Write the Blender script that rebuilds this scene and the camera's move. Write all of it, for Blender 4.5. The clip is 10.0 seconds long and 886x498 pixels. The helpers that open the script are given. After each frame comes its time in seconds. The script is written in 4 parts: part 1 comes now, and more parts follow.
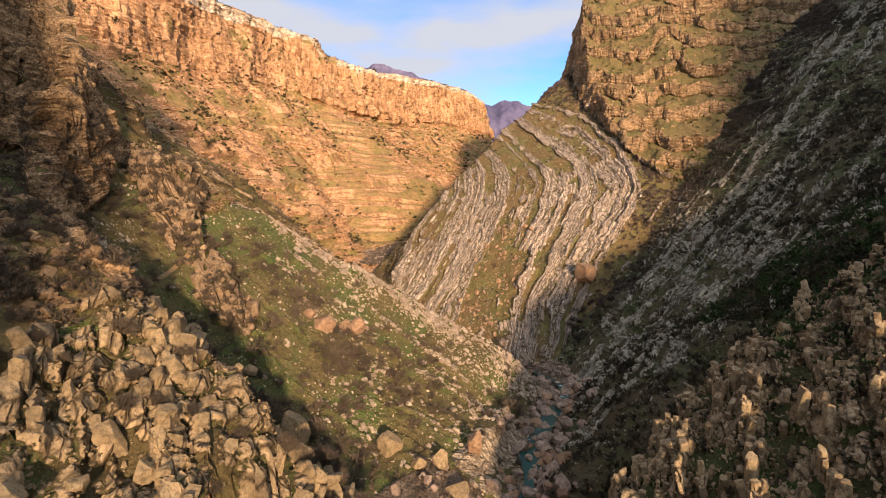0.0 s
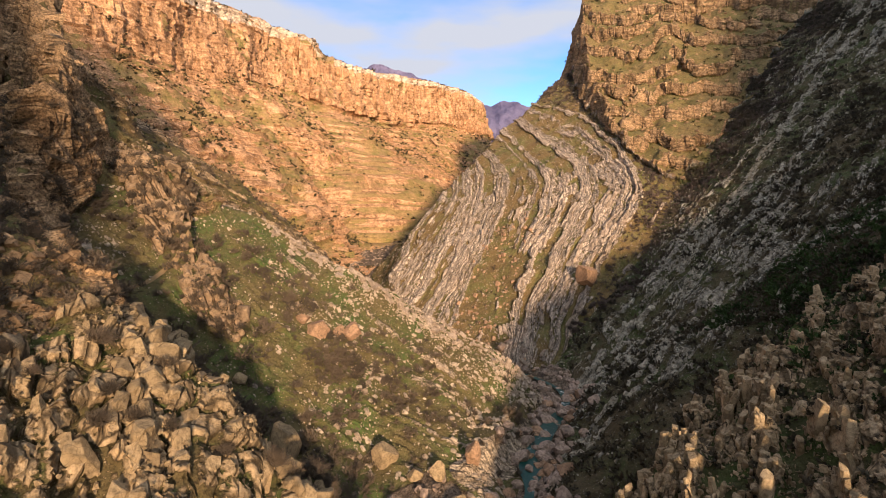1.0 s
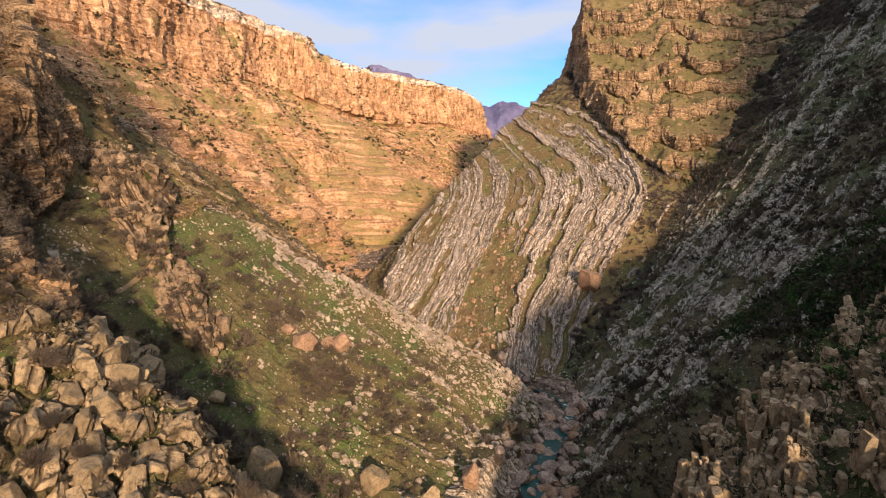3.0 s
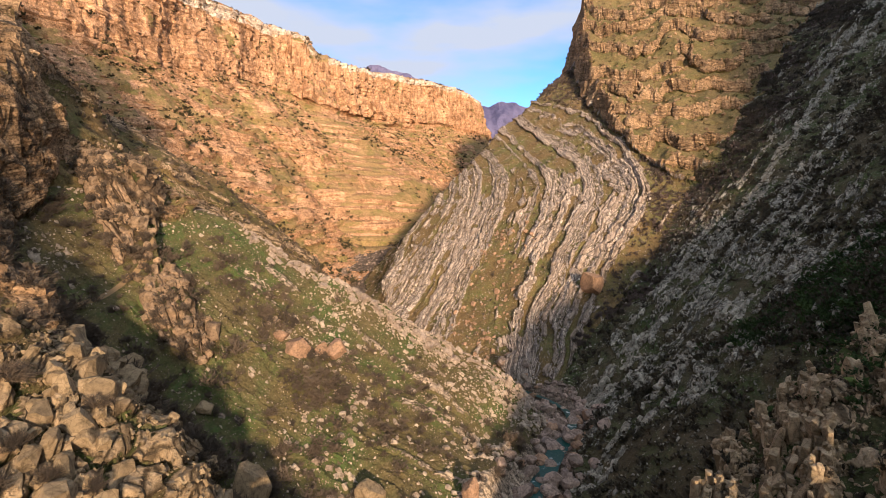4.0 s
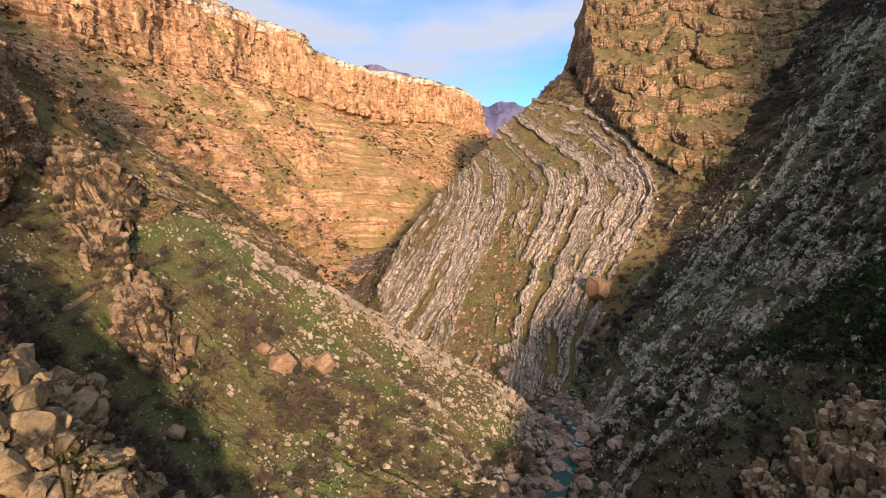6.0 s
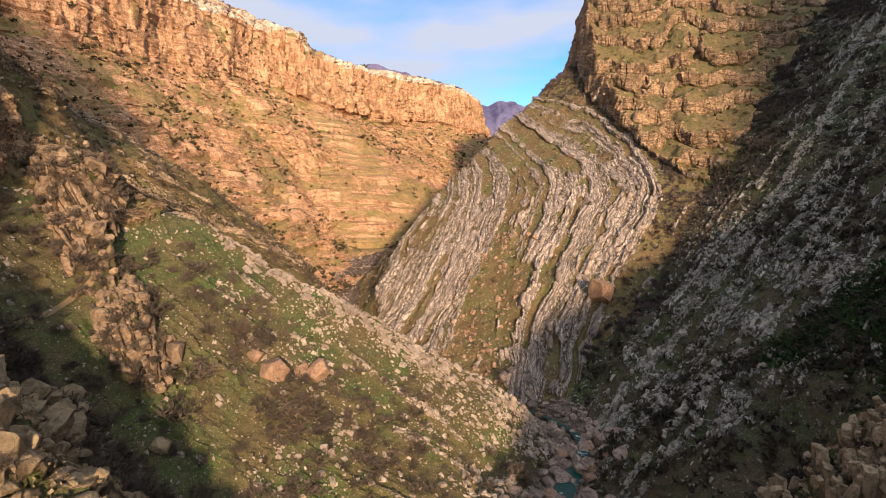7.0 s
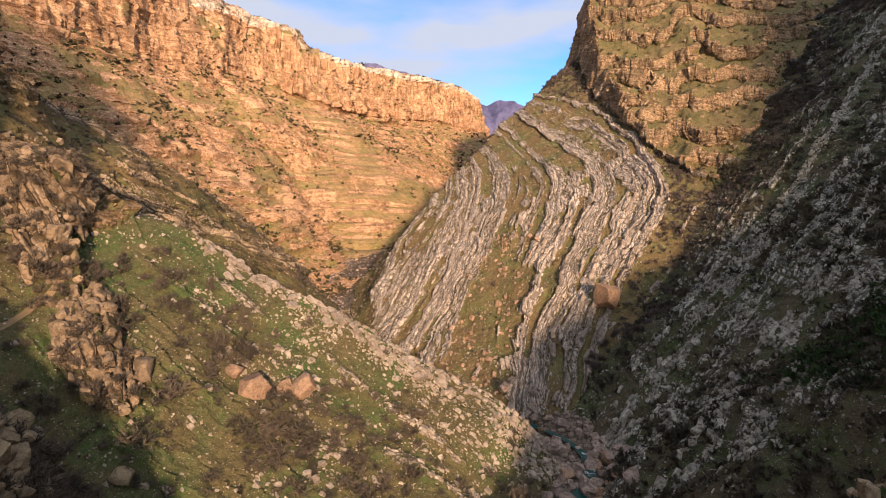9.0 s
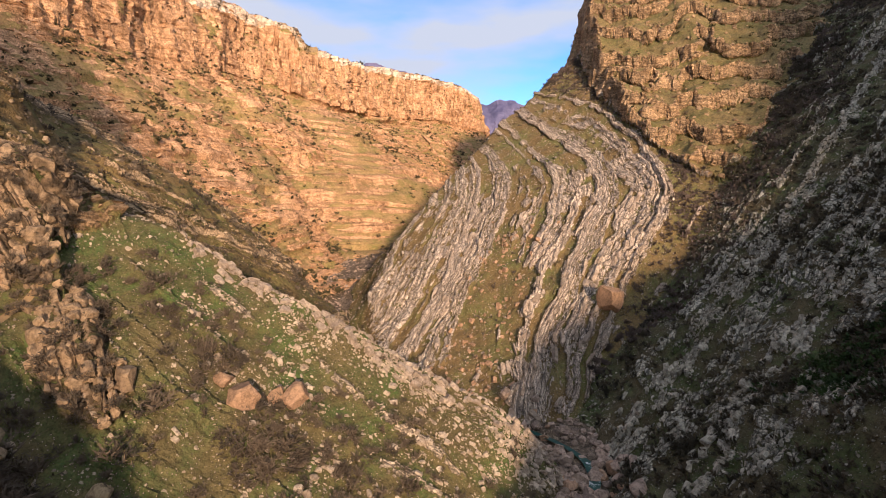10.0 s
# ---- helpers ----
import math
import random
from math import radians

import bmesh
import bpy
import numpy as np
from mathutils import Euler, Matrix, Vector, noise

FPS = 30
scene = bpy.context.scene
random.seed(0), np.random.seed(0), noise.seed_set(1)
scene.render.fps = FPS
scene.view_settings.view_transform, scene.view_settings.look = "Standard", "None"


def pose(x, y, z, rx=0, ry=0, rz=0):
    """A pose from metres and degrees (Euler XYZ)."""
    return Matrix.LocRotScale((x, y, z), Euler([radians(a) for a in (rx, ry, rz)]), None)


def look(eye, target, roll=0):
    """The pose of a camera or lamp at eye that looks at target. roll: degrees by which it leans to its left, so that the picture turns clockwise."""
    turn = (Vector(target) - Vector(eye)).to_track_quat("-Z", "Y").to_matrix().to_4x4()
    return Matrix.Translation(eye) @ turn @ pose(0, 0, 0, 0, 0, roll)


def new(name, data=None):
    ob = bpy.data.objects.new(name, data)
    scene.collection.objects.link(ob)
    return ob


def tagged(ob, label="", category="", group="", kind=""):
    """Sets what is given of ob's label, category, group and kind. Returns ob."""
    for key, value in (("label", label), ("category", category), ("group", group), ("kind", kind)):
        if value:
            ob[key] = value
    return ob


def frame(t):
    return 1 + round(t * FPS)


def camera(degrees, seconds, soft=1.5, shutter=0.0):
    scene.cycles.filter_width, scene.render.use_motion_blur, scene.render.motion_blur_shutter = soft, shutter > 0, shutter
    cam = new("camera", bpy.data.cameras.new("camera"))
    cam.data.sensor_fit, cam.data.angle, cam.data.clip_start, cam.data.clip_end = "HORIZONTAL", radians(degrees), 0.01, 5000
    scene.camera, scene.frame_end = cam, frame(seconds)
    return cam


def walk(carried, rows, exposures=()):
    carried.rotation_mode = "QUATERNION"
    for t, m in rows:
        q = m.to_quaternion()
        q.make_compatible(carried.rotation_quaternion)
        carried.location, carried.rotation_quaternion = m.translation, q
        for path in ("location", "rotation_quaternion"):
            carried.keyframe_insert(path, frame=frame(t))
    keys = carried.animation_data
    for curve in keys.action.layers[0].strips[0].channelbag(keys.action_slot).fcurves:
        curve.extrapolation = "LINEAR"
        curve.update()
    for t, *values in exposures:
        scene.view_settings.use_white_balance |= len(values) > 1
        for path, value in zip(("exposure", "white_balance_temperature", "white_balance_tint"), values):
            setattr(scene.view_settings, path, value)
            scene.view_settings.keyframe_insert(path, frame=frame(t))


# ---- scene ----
cam = camera(83.2, 10.0, soft=0.45)
METRES, EYE, TILT, LEAN, TURN = 30.0, 45.0, -7.7, 0.0, 0.0
ROWS = [
    (0.0, 0.0, 0.0, 0.0, 0.0, 0.0, -0.0),
    (0.5, 0.0059, 0.0452, 0.0065, -0.04, 0.04, 0.03),
    (1.0, 0.0123, 0.0947, 0.013, -0.08, 0.08, 0.06),
    (1.5, 0.0176, 0.1407, 0.0188, -0.12, 0.1, 0.08),
    (2.0, 0.0223, 0.1912, 0.0262, -0.16, 0.12, 0.11),
    (2.5, 0.0261, 0.2379, 0.033, -0.2, 0.13, 0.12),
    (4.0, 0.0353, 0.3892, 0.0538, -0.31, 0.21, 0.17),
    (4.5, 0.0369, 0.4388, 0.0598, -0.33, 0.21, 0.17),
    (5.0, 0.0397, 0.4933, 0.0682, -0.36, 0.2, 0.18),
    (5.5, 0.0428, 0.5446, 0.0751, -0.38, 0.21, 0.19),
    (7.0, 0.052, 0.6952, 0.0969, -0.42, 0.16, 0.24),
    (7.5, 0.0564, 0.7414, 0.1027, -0.42, 0.16, 0.25),
    (8.0, 0.0625, 0.7921, 0.1093, -0.44, 0.15, 0.29),
    (8.5, 0.0674, 0.8392, 0.1148, -0.45, 0.15, 0.31),
    (9.0, 0.0718, 0.8893, 0.1211, -0.46, 0.13, 0.33),
    (9.5, 0.0759, 0.9396, 0.1266, -0.47, 0.13, 0.35),
    (10.0, 0.0789, 0.9875, 0.1331, -0.48, 0.1, 0.37),
]
walk(cam, [(t, pose(0, 0, EYE, TILT, LEAN, TURN) @ pose(METRES * x, METRES * y, METRES * z, 90 + pitch, roll, yaw)) for t, x, y, z, yaw, pitch, roll in ROWS],
     [(0.0, 0.91, 6250, 9), (4.0, 0.93, 5750, 8), (10.0, 0.89, 5800, 10)])

# ---- world, sun, exposure ----
SUN_AZ = 14.0      # degrees that the sun stands to the right of straight behind the first view
SUN_EL = 13.5
sun_from = Vector((math.sin(radians(SUN_AZ)) * math.cos(radians(SUN_EL)),
                   -math.cos(radians(SUN_AZ)) * math.cos(radians(SUN_EL)), math.sin(radians(SUN_EL))))
sun = new("sun", bpy.data.lights.new("sun", "SUN"))
sun.data.energy, sun.data.angle, sun.data.color = 4.9, radians(3.5), (1.0, 0.69, 0.43)
sun.matrix_world = look(sun_from * 900, (0, 0, 0))

world = bpy.data.worlds.new("sky")
scene.world = world
world.use_nodes = True
wn, wl = world.node_tree.nodes, world.node_tree.links
wn.clear()
w_out = wn.new("ShaderNodeOutputWorld")
w_bg = wn.new("ShaderNodeBackground")
w_bg.inputs["Strength"].default_value = 0.125
w_sky = wn.new("ShaderNodeTexSky")
w_sky.sky_type, w_sky.sun_disc = "NISHITA", False
w_sky.sun_elevation = radians(SUN_EL + 8)
w_sky.sun_rotation = math.atan2(sun_from.x, sun_from.y)
w_sky.dust_density, w_sky.ozone_density, w_sky.air_density, w_sky.altitude = 0.1, 2.2, 0.9, 1800
w_co = wn.new("ShaderNodeTexCoord")
w_map = wn.new("ShaderNodeMapping")
w_map.inputs["Scale"].default_value = (1.0, 0.8, 3.4)
w_map.inputs["Location"].default_value = (0.35, 0.0, 0.1)
w_noise = wn.new("ShaderNodeTexNoise")
w_noise.inputs["Scale"].default_value, w_noise.inputs["Detail"].default_value = 2.6, 5.0
w_noise.inputs["Roughness"].default_value = 0.45
w_ramp = wn.new("ShaderNodeValToRGB")
w_ramp.color_ramp.elements[0].position, w_ramp.color_ramp.elements[1].position = 0.385, 0.58
w_mix = wn.new("ShaderNodeMix")
w_mix.data_type = "RGBA"
# unseen clouds behind and to the right, brightened as added fill light
w_dot = wn.new("ShaderNodeVectorMath")
w_dot.operation = "DOT_PRODUCT"
w_dot.inputs[1].default_value = Vector((0.5, -0.8, 0.32)).normalized()
w_side = wn.new("ShaderNodeMapRange")
w_side.inputs["From Min"].default_value, w_side.inputs["From Max"].default_value = 0.15, 0.95
w_cloud = wn.new("ShaderNodeMix")
w_cloud.data_type = "RGBA"
w_cloud.inputs[6].default_value = (3.0, 3.0, 3.3, 1)
w_cloud.inputs[7].default_value = (11.0, 10.1, 8.5, 1)
wl.new(w_co.outputs["Generated"], w_dot.inputs[0])
wl.new(w_dot.outputs["Value"], w_side.inputs[0])
wl.new(w_side.outputs[0], w_cloud.inputs[0])
wl.new(w_cloud.outputs[2], w_mix.inputs[7])
wl.new(w_co.outputs["Generated"], w_map.inputs["Vector"])
wl.new(w_map.outputs[0], w_noise.inputs["Vector"])
wl.new(w_noise.outputs[0], w_ramp.inputs[0])
wl.new(w_ramp.outputs[0], w_mix.inputs[0])
w_tint = wn.new("ShaderNodeMix")
w_tint.data_type, w_tint.blend_type = "RGBA", "MULTIPLY"
w_tint.inputs[0].default_value, w_tint.inputs[7].default_value = 1.0, (0.66, 0.82, 1.0, 1)
wl.new(w_sky.outputs[0], w_tint.inputs[6])
wl.new(w_tint.outputs[2], w_mix.inputs[6])
wl.new(w_mix.outputs[2], w_bg.inputs[0])
wl.new(w_bg.outputs[0], w_out.inputs[0])


# ---- numeric noise ----
def lattice(ix, iy, iz, seed):
    h = (ix * 374761393 + iy * 668265263 + iz * 1274126177 + seed * 362437) & 0x7FFFFFFF
    h = ((h ^ (h >> 13)) * 1103515245) & 0x7FFFFFFF
    h = ((h ^ (h >> 16)) * 69069) & 0x7FFFFFFF
    return ((h ^ (h >> 12)) & 0xFFFFF) / float(0xFFFFF) * 2 - 1


def value_noise(x, y, z=None, seed=0):
    """Smooth noise from -1 to 1."""
    x, y = np.asarray(x, float), np.asarray(y, float)
    fx, fy = np.floor(x), np.floor(y)
    u, v = x - fx, y - fy
    u, v = u * u * u * (u * (u * 6 - 15) + 10), v * v * v * (v * (v * 6 - 15) + 10)
    ix, iy = fx.astype(np.int64), fy.astype(np.int64)

    def layer(iz):
        a, b = lattice(ix, iy, iz, seed), lattice(ix + 1, iy, iz, seed)
        c, d = lattice(ix, iy + 1, iz, seed), lattice(ix + 1, iy + 1, iz, seed)
        return (a + (b - a) * u) * (1 - v) + (c + (d - c) * u) * v
    if z is None:
        return layer(0)
    z = np.asarray(z, float)
    fz = np.floor(z)
    w = z - fz
    w = w * w * (3 - 2 * w)
    iz = fz.astype(np.int64)
    return layer(iz) * (1 - w) + layer(iz + 1) * w


def fbm(x, y, z=None, octaves=4, seed=0, gain=0.5):
    total, amp, norm = 0.0, 1.0, 0.0
    for k in range(octaves):
        f = 2.03 ** k
        total = total + amp * value_noise(x * f, y * f, None if z is None else z * f, seed + 17 * k)
        norm += amp
        amp *= gain
    return total / norm


def cells(x, y, seed=0):
    """Cellular pattern: distance to the nearest point, to the border, and a random number for the cell."""
    fx, fy = np.floor(x).astype(np.int64), np.floor(y).astype(np.int64)
    d1, d2 = np.full(np.shape(x), 9.0), np.full(np.shape(x), 9.0)
    rnd, lean = np.zeros(np.shape(x)), np.zeros(np.shape(x))
    for i in (-1, 0, 1):
        for j in (-1, 0, 1):
            px = fx + i + 0.5 + 0.42 * lattice(fx + i, fy + j, 0, seed)
            py = fy + j + 0.5 + 0.42 * lattice(fx + i, fy + j, 1, seed)
            d = np.hypot(px - x, py - y)
            r = lattice(fx + i, fy + j, 2, seed)
            near = d < d1
            d2 = np.where(near, d1, np.minimum(d2, d))
            rnd = np.where(near, r, rnd)
            tip = (px - x) * lattice(fx + i, fy + j, 3, seed) + (py - y) * lattice(fx + i, fy + j, 4, seed)
            lean = np.where(near, tip, lean)
            d1 = np.where(near, d, d1)
    return d1, d2 - d1, rnd, lean


def smooth(a, b, v):
    t = np.clip((v - a) / (b - a), 0, 1)
    return t * t * (3 - 2 * t)


# ---- plan of the land: crest lines (x, y, z) and flanks (distance, drop) ----
RIVER = [(-6, -160), (2, -40), (7, 30), (13, 74), (19.5, 88.5), (25.5, 97), (25.5, 104), (19, 112), (2, 123), (-17, 136), (-31, 158), (-46, 215), (-44, 262), (-24, 312), (40, 400), (120, 520)]
RIM = [(-330, -60, 150), (-230, 60, 150), (-178, 170, 150), (-144, 262, 146), (-131, 336, 151), (-106, 371, 148), (-94, 370, 142), (-81, 376, 132), (-66, 425, 133), (-40, 480, 138), (-6, 512, 140), (32, 528, 134), (44, 542, 127), (44, 606, 121), (22, 720, 115)]
RIM_PROFILE = [(-60, 10), (-8, 3), (0, 0), (1.6, -7), (4, -25), (6.5, -43), (10, -48), (28, -60), (36, -67), (56, -80), (74, -95), (98, -114), (124, -134), (146, -142), (175, -144)]
FOLD_LINE = [(-2, 131), (-10, 144), (-15, 158), (-16, 168), (-13, 177), (-7, 190), (6, 202), (17, 211), (33, 225), (48, 236), (62, 246), (95, 252), (180, 275)]
FOLD_FOOT = [(22, 118), (29, 128), (39, 137), (51, 147), (60, 153), (64.5, 162), (64, 178), (62, 195), (62, 240)]
SPUR_LINE = [(-66, 111), (-55, 110), (-43, 108), (-27, 105.5), (-12, 104), (2, 104), (10, 105), (16, 103), (20, 98), (23, 92)]
CRAG_CREST = [(-60, 76, 44), (-65, 88, 60), (-69, 96, 68), (-77, 106, 80), (-84, 112, 90), (-92, 114, 97), (-117, 115, 112), (-160, 120, 130), (-230, 110, 160)]
PEAK_CREST = [(-68, 106, 50), (-60, 104, 50.3), (-54, 101, 50), (-49.8, 97.5, 47.8), (-48, 95.3, 43)]
BANK_CREST = [(4, 71, 3.0), (10.5, 78, 4.6), (15, 84, 4.8), (17, 89, 4.0)]
MOUND_CREST = [(-80, 68, 54), (-60, 65, 44.5), (-45, 58, 36), (-36, 54.5, 31), (-30, 53, 27.3), (-24, 52, 22), (-18.5, 53, 14), (-8, 47, 3)]
GULLY_CREST = [(-96, 116, 66), (-94, 140, 65), (-92, 160, 62), (-100, 200, 54), (-125, 240, 45)]
SADDLE_CREST = [(-97, 126, 69), (-81, 120, 59), (-64, 112, 49)]
RIB_LINE = [(8, 44), (17, 49), (28, 58), (36, 63), (48, 64), (78, 70), (130, 80)]
# unseen ridge behind the start; heights set by where sun and shade should fall
REAR_CREST = [(-260, -90, 112), (-75, -114, 200), (-61, -115, 186), (-47, -115, 179), (-39.5, -115, 172), (-34, -115, 162), (-31, -115, 152), (-25, -115, 136), (-20, -116, 120), (-14, -116, 104), (-9, -116, 90), (-4, -117, 76), (1, -117, 66), (5, -117, 57), (10, -117, 49), (17, -117, 44), (28, -117, 41), (42, -118, 40), (52, -118, 42), (60, -118, 46), (66, -118, 50), (71, -118, 50), (75, -118, 51), (80, -118, 53), (88, -117, 57), (95, -117, 63), (103, -117, 70), (116, -117, 80), (126, -116, 90), (148, -114, 120), (171, -112, 156), (191, -110, 188), (214, -108, 212), (270, -90, 240)]


def along(x, y, line):
    """Nearest point of a plan line: signed distance (positive to the left of its direction), and the other coordinates there."""
    best = np.full(np.shape(x), 1e18)
    side = np.zeros(np.shape(x))
    rest = np.zeros(np.shape(x))
    run = np.zeros(np.shape(x))
    start = 0.0
    for p, q in zip(line, line[1:]):
        dx, dy = q[0] - p[0], q[1] - p[1]
        n2 = dx * dx + dy * dy
        t = np.clip(((x - p[0]) * dx + (y - p[1]) * dy) / n2, 0, 1)
        ex, ey = x - p[0] - t * dx, y - p[1] - t * dy
        d2 = ex * ex + ey * ey
        near = d2 < best
        best = np.where(near, d2, best)
        side = np.where(near, np.sign(dx * ey - dy * ex), side)
        if len(p) > 2:
            rest = np.where(near, p[2] + t * (q[2] - p[2]), rest)
        run = np.where(near, start + t * math.sqrt(n2), run)
        start += math.sqrt(n2)
    return np.sqrt(best) * np.where(side == 0, 1, side), rest, run


def flank(d, profile):
    xs, zs = zip(*profile)
    z = np.interp(d, xs, zs)
    slope = (zs[-1] - zs[-2]) / (xs[-1] - xs[-2])
    return np.where(d > xs[-1], zs[-1] + slope * (d - xs[-1]), z)


def ridge(x, y, crest, left, right):
    d, z, run = along(x, y, crest)
    return z + np.where(d > 0, flank(np.abs(d), left), flank(np.abs(d), right))


def river_level(y):
    return np.interp(y, [-160, 60, 74, 102, 131, 155, 180, 215, 262, 400], [-2.5, -0.6, 0.0, 1.2, 1.8, 2.4, 4.0, 9.0, 12, 16])


def terrace(z, step, sharp, wob):
    k = (z + wob) / step
    f = np.floor(k)
    r = k - f
    return (f + smooth(0.5 - sharp, 0.5 + sharp, r)) * step - wob


def top_below(z, level):
    return z.max(axis=0) < level


NAMES = ("river_bed", "fold", "cap", "right", "rib", "mound", "spur", "crag", "peak", "rear", "left_rear", "gully")


def land(x, y):
    """Height of the land without fine relief, and which landform rules."""
    wx = x + 2.2 * fbm(x / 13, y / 13, octaves=3, seed=3)
    wy = y + 2.2 * fbm(x / 13, y / 13, octaves=3, seed=9)
    dr, _, _ = along(wx, wy, RIVER)
    dr = np.abs(dr)
    bed = river_level(y) + np.where(dr < 4.5, 0, np.minimum((dr - 4.5) * 0.3, np.where(y > 106, 0.4 + 0.03 * dr, 2.0 + 0.06 * dr)))
    forms = [bed]
    # folded hill: gentle face to the gully, steep back to the river
    line, _, _ = along(wx, wy, FOLD_LINE)
    beyond, _, _ = along(wx, wy, FOLD_FOOT)
    fold = 22.5 + 0.45 * (wx - 14.6) + 0.61 * (wy - 156.7)
    fold = fold + 0.3 * np.maximum(8 - fold, 0)
    forms.append(np.minimum(fold, 96) - np.where(line > 0, line * 1.0, 0) - np.where(beyond < 0, -beyond * 0.42, 0))
    # caprock: terraced slope over a cliffed west edge
    edge, _, _ = along(wx, wy, [(122, 380), (66, 250), (61, 215), (62, 193), (64, 182), (66, 170), (70, 159), (77, 153), (95, 150), (130, 150), (200, 120)])
    cap = 86.0 + 0.32 * (wx - 104) + 0.82 * (wy - 193)
    cap = np.where(cap > 100, 100 + (cap - 100) * 1.12, cap)
    cap = 0.62 * cap + 0.38 * terrace(cap, 11.0, 0.1, 17.0 * fbm(x / 24, y / 24, octaves=4, seed=31) + 3.6 * fbm(x / 6, y / 9, octaves=3, seed=37) + 0.16 * x)
    cap = np.minimum(cap, 142 + 0.25 * (wx - 90)) - np.where(edge < 0, -edge * 4.0, 0)
    forms.append(cap)
    # long right-hand slope
    line, _, _ = along(wx, wy, [(-40, 66), (40, 66), (200, 66)])
    right = np.interp(wy, [55, 72, 80, 92, 104, 114, 122, 131, 139, 150, 160, 170, 181, 200], [23, 21, 19.4, 15.5, 13.0, 15.2, 15.8, 16.6, 17.6, 21, 24, 26.5, 30, 36]) + 0.75 * (wx - 45)
    right = np.minimum(right, 130 + 0.25 * (wx - 190)) - np.where(line < 0, -line * 0.9, 0)
    forms.append(right)
    # near right rib
    line, _, _ = along(wx, wy, RIB_LINE)
    rib = 19.6 + 0.88 * (wx - 32.7) + 0.02 * (wy - 48) - 0.19 * np.maximum(wy - 48, 0)
    rib = np.where(wx > 46, rib - 0.36 * (wx - 46), rib)
    rib = np.where(wx < 24, rib + (24 - wx) * 0.22, rib)
    rib = np.minimum(rib, 120 + 0.2 * (wx - 150)) - np.where(line > 0, line * 1.7, 0)
    forms.append(rib)
    # near left mound
    forms.append(ridge(wx, wy, MOUND_CREST, [(0, 0), (3, -1.5), (12, -14), (40, -40)][0:4], [(0, 0), (20, -4), (60, -20), (120, -60)]))
    # left slope up to the spur line
    line, _, _ = along(wx, wy, SPUR_LINE)
    spur = 14.8 - 0.545 * (wx + 28) + np.where(wy > 72, 0.51, 0.18) * (wy - 72)
    spur = np.where(wx > -10, spur + (wx + 10) * 0.32 * smooth(92, 72, wy), spur)
    spur = np.minimum(spur, 40.5 - 0.25 * (wx + 47)) - np.where(line > 0, line * 1.25, 0)
    bank = ridge(wx, wy, BANK_CREST, [(0, 0), (6, -1.2), (14, -5)], [(0, 0), (1.3, -3.6), (4, -7)])
    forms.append(np.maximum(spur, bank))
    crag = ridge(wx, wy, CRAG_CREST, [(0, 0), (3, -12), (7, -26), (30, -48), (60, -66)], [(0, 0), (2, -12), (5, -19), (14, -27), (24, -42), (50, -78)])
    saddle = ridge(wx, wy, SADDLE_CREST, [(0, 0), (4, -3), (16, -20), (40, -52)], [(0, 0), (20, -8), (40, -30)])
    forms.append(np.maximum(crag, saddle))
    peak = ridge(wx, wy, PEAK_CREST, [(0, 0), (2, -6), (5, -13), (14, -30)], [(0, 0), (3, -2.4), (7, -7.5), (14, -17)])
    block = ridge(wx, wy, [(-46.5, 91, 33.6), (-41, 87.5, 31.6), (-37, 83.5, 28.4)], [(0, 0), (1.8, -0.6), (3.2, -3.4), (7, -7.5), (12, -14)], [(0, 0), (1.8, -0.9), (3.6, -4), (7, -8.5), (12, -15)])
    forms.append(np.maximum(peak, block))
    forms.append(ridge(wx, wy, REAR_CREST, [(0, 0), (60, -78), (110, -135)], [(0, 0), (100, -60)]))
    back = 0.72 * (-10 - wx) - np.where(wy > 40, (wy - 40) * 1.2, 0)
    forms.append(np.minimum(back, 95))
    gully_side = ridge(wx, wy, GULLY_CREST, [(0, 0), (40, -30)], [(0, 0), (8, -6), (25, -16), (55, -46), (80, -70)])
    forms.append(gully_side - 2.5 * np.maximum(0, 122 - wy))
    z = np.stack(forms)
    who = np.argmax(z, axis=0)
    who = np.where((who == 7) & (wy > 104 + 4 * fbm(x / 9, y / 9, octaves=3, seed=33)) & (top_below(z, 66)), 11, who)
    who = np.where((who == 5) & (wx < -39 + 4 * fbm(x / 7, y / 7, octaves=3, seed=35)), 7, who)
    k = 1.6
    top = z.max(axis=0)
    joint_z = top + k * np.log(np.exp((z - top) / k).sum(axis=0)) * 0.55
    channel = river_level(y) - 0.2 + 0.5 * np.maximum(dr - 2.2, 0) ** 1.7 + np.where((y > 112) | (y < 40), 400, 0)
    return np.minimum(joint_z, channel), who, z, dr


def spaced(stops):
    """Coordinates whose spacing runs linearly between (place, spacing) stops."""
    out, p = [], stops[0][0]
    places, gaps = zip(*stops)
    while p < stops[-1][0]:
        out.append(p)
        p += float(np.interp(p, places, gaps))
    return np.array(out + [stops[-1][0]])


FINE = 0.76
gx = spaced([(-300, 14), (-130, 2.6), (-98, 0.6 * FINE), (-62, 0.42 * FINE), (-30, 0.36 * FINE), (45, 0.36 * FINE), (120, 0.5 * FINE), (150, 1.2 * FINE), (300, 14)])
gy = spaced([(-190, 12), (20, 2.0), (36, 0.45 * FINE), (60, 0.36 * FINE), (130, 0.42 * FINE), (235, 0.5 * FINE), (300, 2.5), (560, 14)])
X, Y = np.meshgrid(gx, gy)
Z, WHO, FORMS, RIVER_D = land(X, Y)


